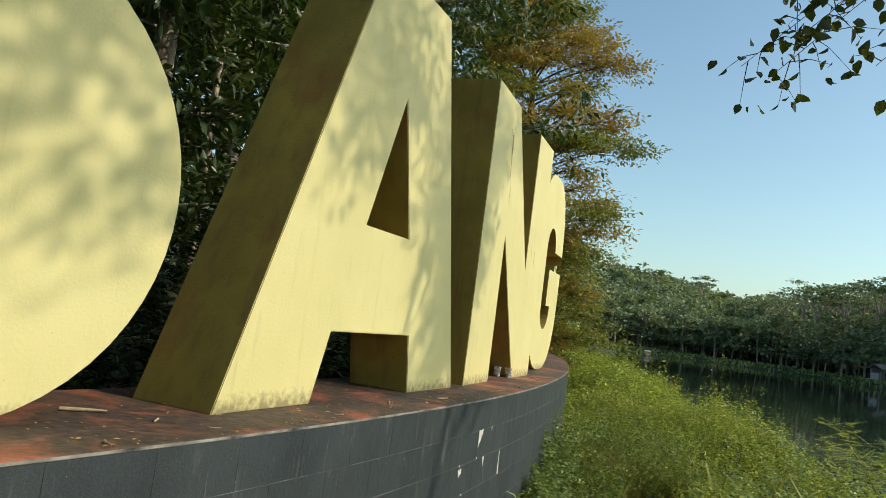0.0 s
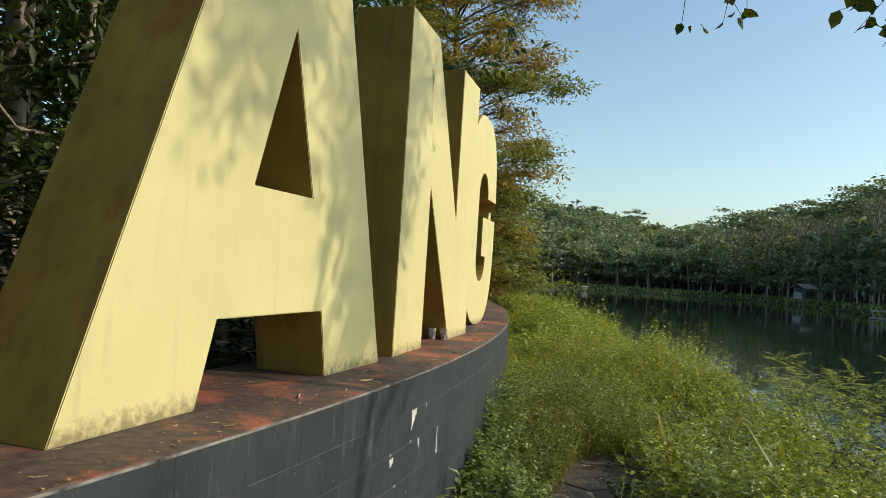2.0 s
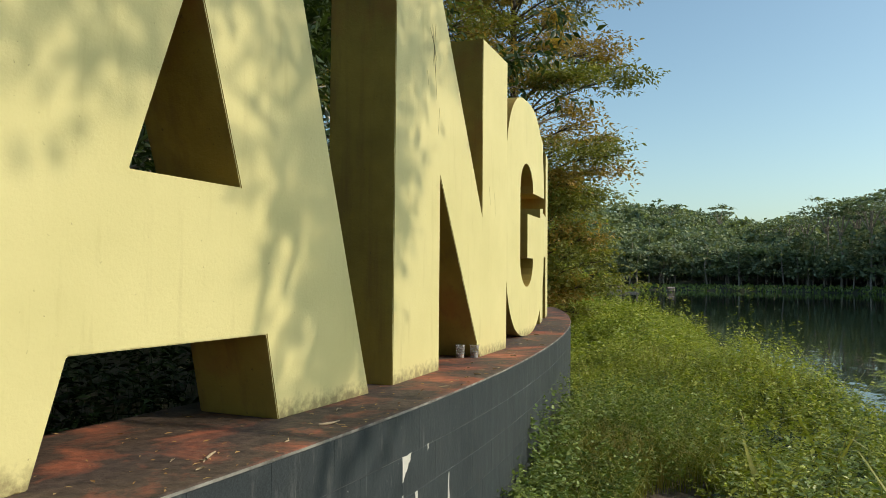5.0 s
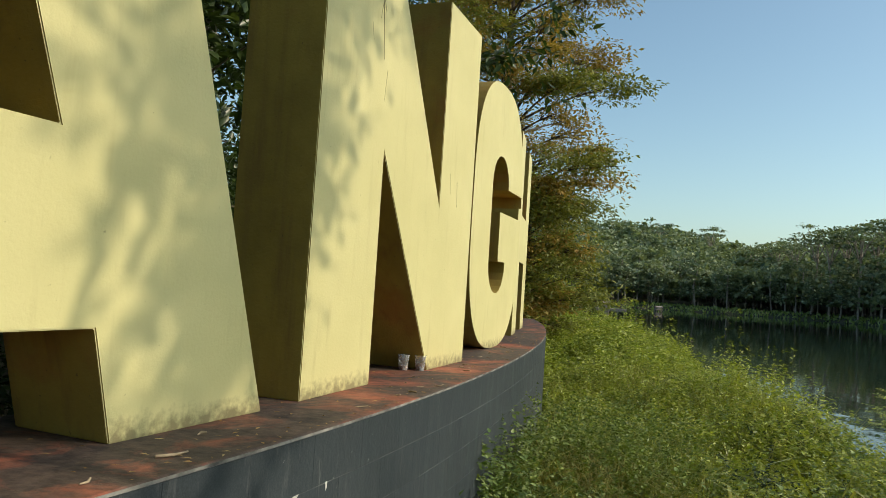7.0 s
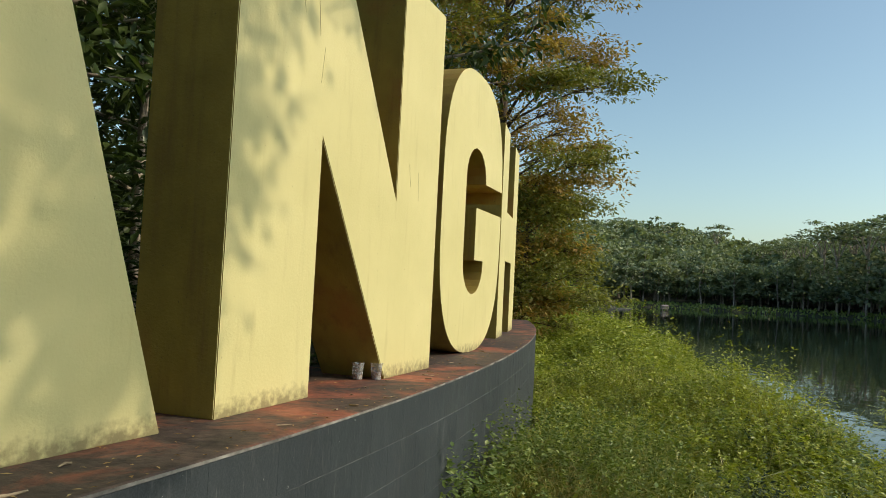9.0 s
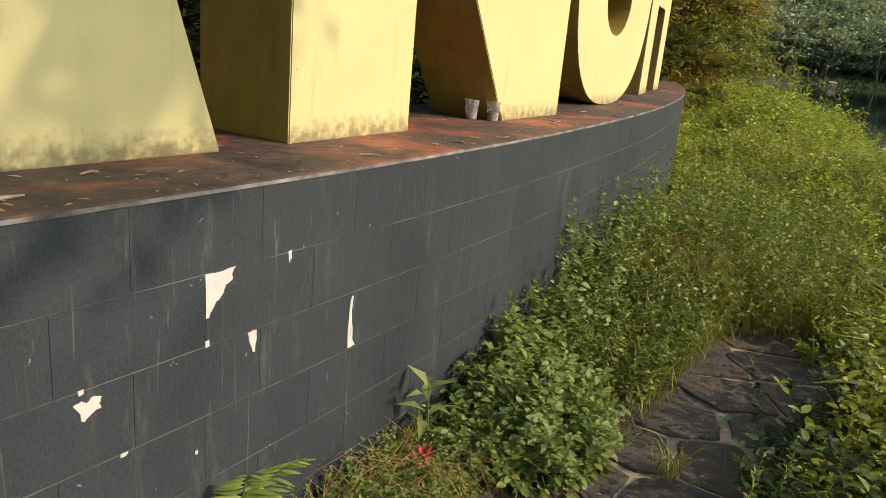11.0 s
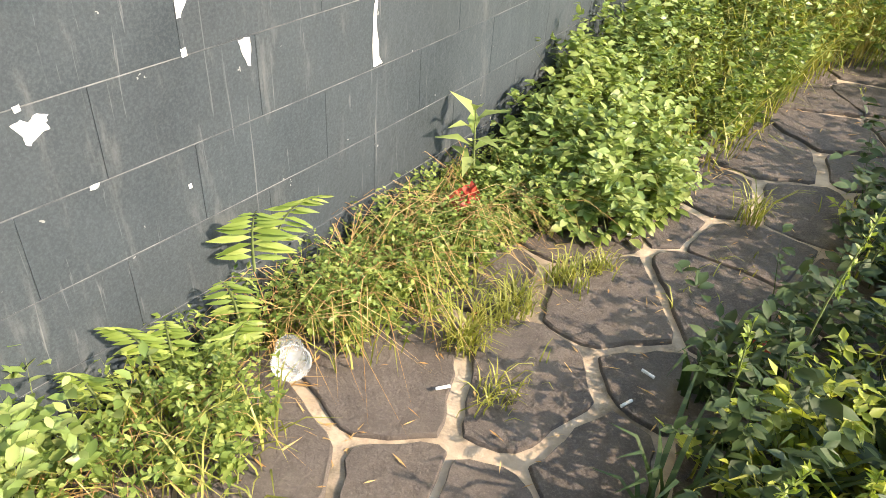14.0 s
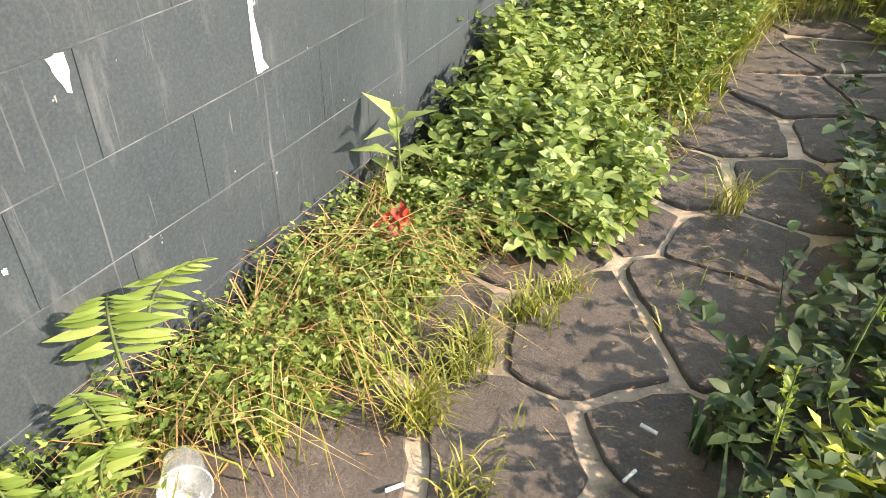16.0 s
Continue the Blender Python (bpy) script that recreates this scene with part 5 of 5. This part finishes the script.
def block_mesh(w, h):
    bm = box_bm(-w / 2, w / 2, 0.0, 0.035, 0, h)
    front = [e for e in bm.edges if all(v.co.y < 0.001 for v in e.verts)]
    bmesh.ops.bevel(bm, geom=front, offset=0.0006, segments=1, affect="EDGES")
    me = bpy.data.meshes.new("block")
    bm.to_mesh(me)
    bm.free()
    me.materials.append(BLOCK)
    return me


meshes = {}
for row, (z0, z1) in enumerate(zip(COURSES, COURSES[1:])):
    key = round(z1 - z0, 3)
    if key not in meshes:
        meshes[key] = block_mesh(WIDE - 0.0012, z1 - z0 - 0.003)
    for k in range(int(-12 / STEP), int(22 / STEP)):
        a = (k + 0.5) * STEP - (19.77 if row % 2 else 19.37)
        ob = new("block", meshes[key])
        ob.parent = wall
        sag = (WIDE / 2) ** 2 / (2 * RAD)
        c = arc(a, sag * 0.3, z0 + 0.0015)
        j = 0.0007 * math.sin(k * 12.9 + row * 7.1)
        ob.matrix_parent_inverse = Matrix.Translation(wall.location).inverted()
        ob.matrix_basis = Matrix.Translation(c) @ pose(0, 0, 0, 0, 0, a + 90 - math.degrees(0.00435 * max(a + 14.5, 0))) @ pose(0, j, 0)


def peel(deg, z, pts, name="peeled_paint"):
    """A flake of missing paint: an irregular thin plate in the plane of the wall."""
    bm = bmesh.new()
    base = arc(deg, -0.0012, z)
    t = Vector((-math.sin(radians(deg)), math.cos(radians(deg)), 0))
    out = Vector((math.cos(radians(deg)), math.sin(radians(deg)), 0))
    loop = []
    for i, (s, h) in enumerate(pts):
        s2, h2 = pts[(i + 1) % len(pts)]
        for f in (0.0, 0.33, 0.66):
            q = min(0.0045, 0.3 * max(abs(s2 - s), abs(h2 - h))) * (noise.noise(Vector((s * 40 + f * 9, h * 40, z * 30 + i))) if f else 0)
            loop.append((s + (s2 - s) * f + q, h + (h2 - h) * f - q))
    vs = [bm.verts.new(base + t * s * 0.9 + Vector((0, 0, h * 0.93))) for s, h in loop]
    f = bm.faces.new(vs)
    ext = bmesh.ops.extrude_face_region(bm, geom=[f])
    bmesh.ops.translate(bm, verts=[v for v in ext["geom"] if isinstance(v, bmesh.types.BMVert)], vec=-out * 0.004)
    bmesh.ops.triangulate(bm, faces=[f for f in bm.faces if len(f.verts) > 4])
    bmesh.ops.recalc_face_normals(bm, faces=bm.faces[:])
    ob = part(name, bm, WHITE, None, "patch where the paint has peeled to white plaster")
    return child(ob, wall)


peel(-19.77, 0.84, [(0.0, 0.06), (0.05, 0.058), (0.102, 0.062), (0.088, 0.045), (0.09, 0.03), (0.066, 0.02), (0.06, 0.0), (0.034, -0.018), (0.028, -0.03), (0.012, -0.056), (0.002, -0.056)])
peel(-19.765, 0.724, [(-0.004, 0.008), (0.01, 0.01), (0.012, -0.008), (0.0, -0.01)])
peel(-19.47, 0.686, [(0.0, 0.03), (0.033, 0.03), (0.034, 0.0), (0.028, -0.034), (0.02, -0.03), (0.01, -0.004)])
peel(-18.545, 0.622, [(0.01, 0.092), (0.018, 0.088), (0.012, 0.04), (0.016, 0.0), (0.022, -0.06), (0.038, -0.085), (0.0, -0.086), (-0.004, -0.03), (0.0, 0.04)])
peel(-20.45, 0.676, [(-0.032, 0.016), (-0.012, 0.022), (0.000, 0.013), (0.019, 0.024), (0.038, 0.016), (0.029, 0.003), (0.035, -0.009), (0.019, -0.012), (0.008, -0.018), (-0.006, -0.03), (-0.016, -0.024), (-0.014, -0.012)])
peel(-20.475, 0.715, [(-0.008, 0.006), (0.006, 0.008), (0.007, -0.004), (-0.005, -0.006)])
peel(-19.16, 0.884, [(0.0, 0.016), (0.014, 0.018), (0.016, -0.004), (0.006, -0.018)])
peel(-20.27, 0.533, [(-0.008, 0.003), (0.0, 0.006), (0.012, 0.005), (0.007, -0.003), (-0.002, -0.005), (-0.01, -0.004)])
peel(-19.83, 0.45, [(-0.004, 0.006), (0.005, 0.005), (0.003, -0.003), (0.004, -0.006), (-0.004, -0.005)])
for k in range(5):
    r0 = rng.uniform(0.003, 0.006)
    ring = [(r0 * rng.uniform(0.4, 1.3) * math.cos(a), 1.5 * r0 * rng.uniform(0.4, 1.3) * math.sin(a)) for a in np.linspace(0, 6.28, 9)[:-1]]
    peel(rng.uniform(-28, -12), rng.choice(COURSES[2:6]) + rng.normal() * 0.01, ring, "paint_chip")

# ---- crazy paving ----
bm = bmesh.new()
ys = np.linspace(-3.5, 9.2, 60)
lv = [bm.verts.new((float(path_left(y)) - 0.12, y, 0.006)) for y in ys]
rv = [bm.verts.new((float(path_right(y)) + 0.18, y, 0.006)) for y in ys]
for i in range(len(ys) - 1):
    bm.faces.new((lv[i], rv[i], rv[i + 1], lv[i + 1]))
pavement = tagged(part("pavement", bm, MORTAR), "crazy-paved path of dark stones in sandy mortar", "path", kind="structure")
# stones whose outline is known: middle (x, y) and a weight that moves its joints outwards
SEEDS = [(0.617, 4.538, 0.0), (0.821, 4.826, 0.0114), (0.906, 4.603, -0.0144), (1.1, 4.875, 0.0098), (1.277, 5.317, 0.0047), (1.538, 5.402, 0.0153), (1.074, 5.634, 0.0081), (0.903, 5.326, -0.0141),
         (1.354, 5.782, -0.0212), (1.632, 5.676, 0.0), (1.517, 6.023, -0.0053), (1.687, 6.396, 0.0173), (1.784, 6.006, 0.001), (1.954, 6.627, 0.0094), (2.007, 6.404, 0.0026), (1.406, 5.004, -0.0102),
         (1.288, 4.753, 0.0029), (1.905, 7.027, -0.0145), (2.149, 7.132, -0.0021), (1.86, 5.56, 0.0), (1.7, 5.1, 0.0), (0.36, 4.4, 0.0), (1.1, 4.6, -0.012), (1.55, 4.75, 0.0), (2.15, 6.1, 0.0), (2.25, 6.7, 0.0)]
weight = lambda i: SEEDS[i][2] if i < len(SEEDS) else 0.0
pts = [np.array(v[:2]) for v in SEEDS]
tries = 0
while tries < 2500:
    tries += 1
    y = rng.uniform(-3.4, 9.2)
    if 4.3 < y < 7.0:
        continue
    x = rng.uniform(float(path_left(y)) - 0.05, float(path_right(y)) + 0.12)
    q = np.array([x, y])
    if min(np.linalg.norm(q - o) for o in pts) > 0.29:
        pts.append(q)


def cell(i):
    """The weighted Voronoi cell of a stone, cut to the path, drawn in for the joint, with uneven edges."""
    c = pts[i]
    poly = [c + 0.5 * np.array([math.cos(a), math.sin(a)]) for a in np.linspace(0, 2 * math.pi, 13)[:-1]]
    gap = 0.008 + 0.006 * ((i * 7) % 5) / 4
    for j, o in enumerate(pts):
        v = o - c
        dist = np.linalg.norm(v)
        if j == i or dist > 1.0:
            continue
        nrm, lim = v / dist, (dist**2 + weight(i) - weight(j)) / (2 * dist) - gap * (0.35 + ((i + j) * 5 % 7) / 4)
        out = []
        for a, b in zip(poly, poly[1:] + poly[:1]):
            da, db = (a - c) @ nrm - lim, (b - c) @ nrm - lim
            if da <= 0:
                out.append(a)
            if (da < 0) != (db < 0):
                out.append(a + (b - a) * da / (da - db))
        poly = out
        if len(poly) < 3:
            return None
    ring = []
    for a, b in zip(poly, poly[1:] + poly[:1]):
        m = max(1, int(np.linalg.norm(b - a) / 0.035))
        for k in range(m):
            ring.append(a + (b - a) * k / m)
    sm = [(ring[k - 1] + 4 * ring[k] + ring[(k + 1) % len(ring)]) / 6 for k in range(len(ring))]
    return [q + 0.007 * np.array([noise.noise(Vector((q[0] * 45, q[1] * 45, 3))), noise.noise(Vector((q[0] * 45, q[1] * 45, 7)))]) + 0.012 * np.array([noise.noise(Vector((q[0] * 14, q[1] * 14, 1))), noise.noise(Vector((q[0] * 14, q[1] * 14, 5)))]) for q in sm]


for i in range(len(pts)):
    ring = cell(i)
    if ring is None or len(ring) < 4:
        continue
    bm = bmesh.new()
    c = pts[i]
    tilt = rng.normal(size=2) * 0.012
    top = 0.016 + rng.uniform(-0.003, 0.004)
    hz = lambda q: top + tilt @ (q - c)
    lo = [bm.verts.new((*q, 0.0)) for q in ring]
    hi = [bm.verts.new((*(q + (c - q) * 0.02), hz(q) - 0.004)) for q in ring]
    inn = [bm.verts.new((*(q + (c - q) * 0.04), hz(q) + 0.003 * noise.noise(Vector((q[0] * 9, q[1] * 9, 2))))) for q in ring]
    m = len(ring)
    for k in range(m):
        j = (k + 1) % m
        bm.faces.new((lo[k], lo[j], hi[j], hi[k]))
        bm.faces.new((hi[k], hi[j], inn[j], inn[k]))
    bm.faces.new(inn)
    ob = part("paving_stone", bm, STONE, pavement)
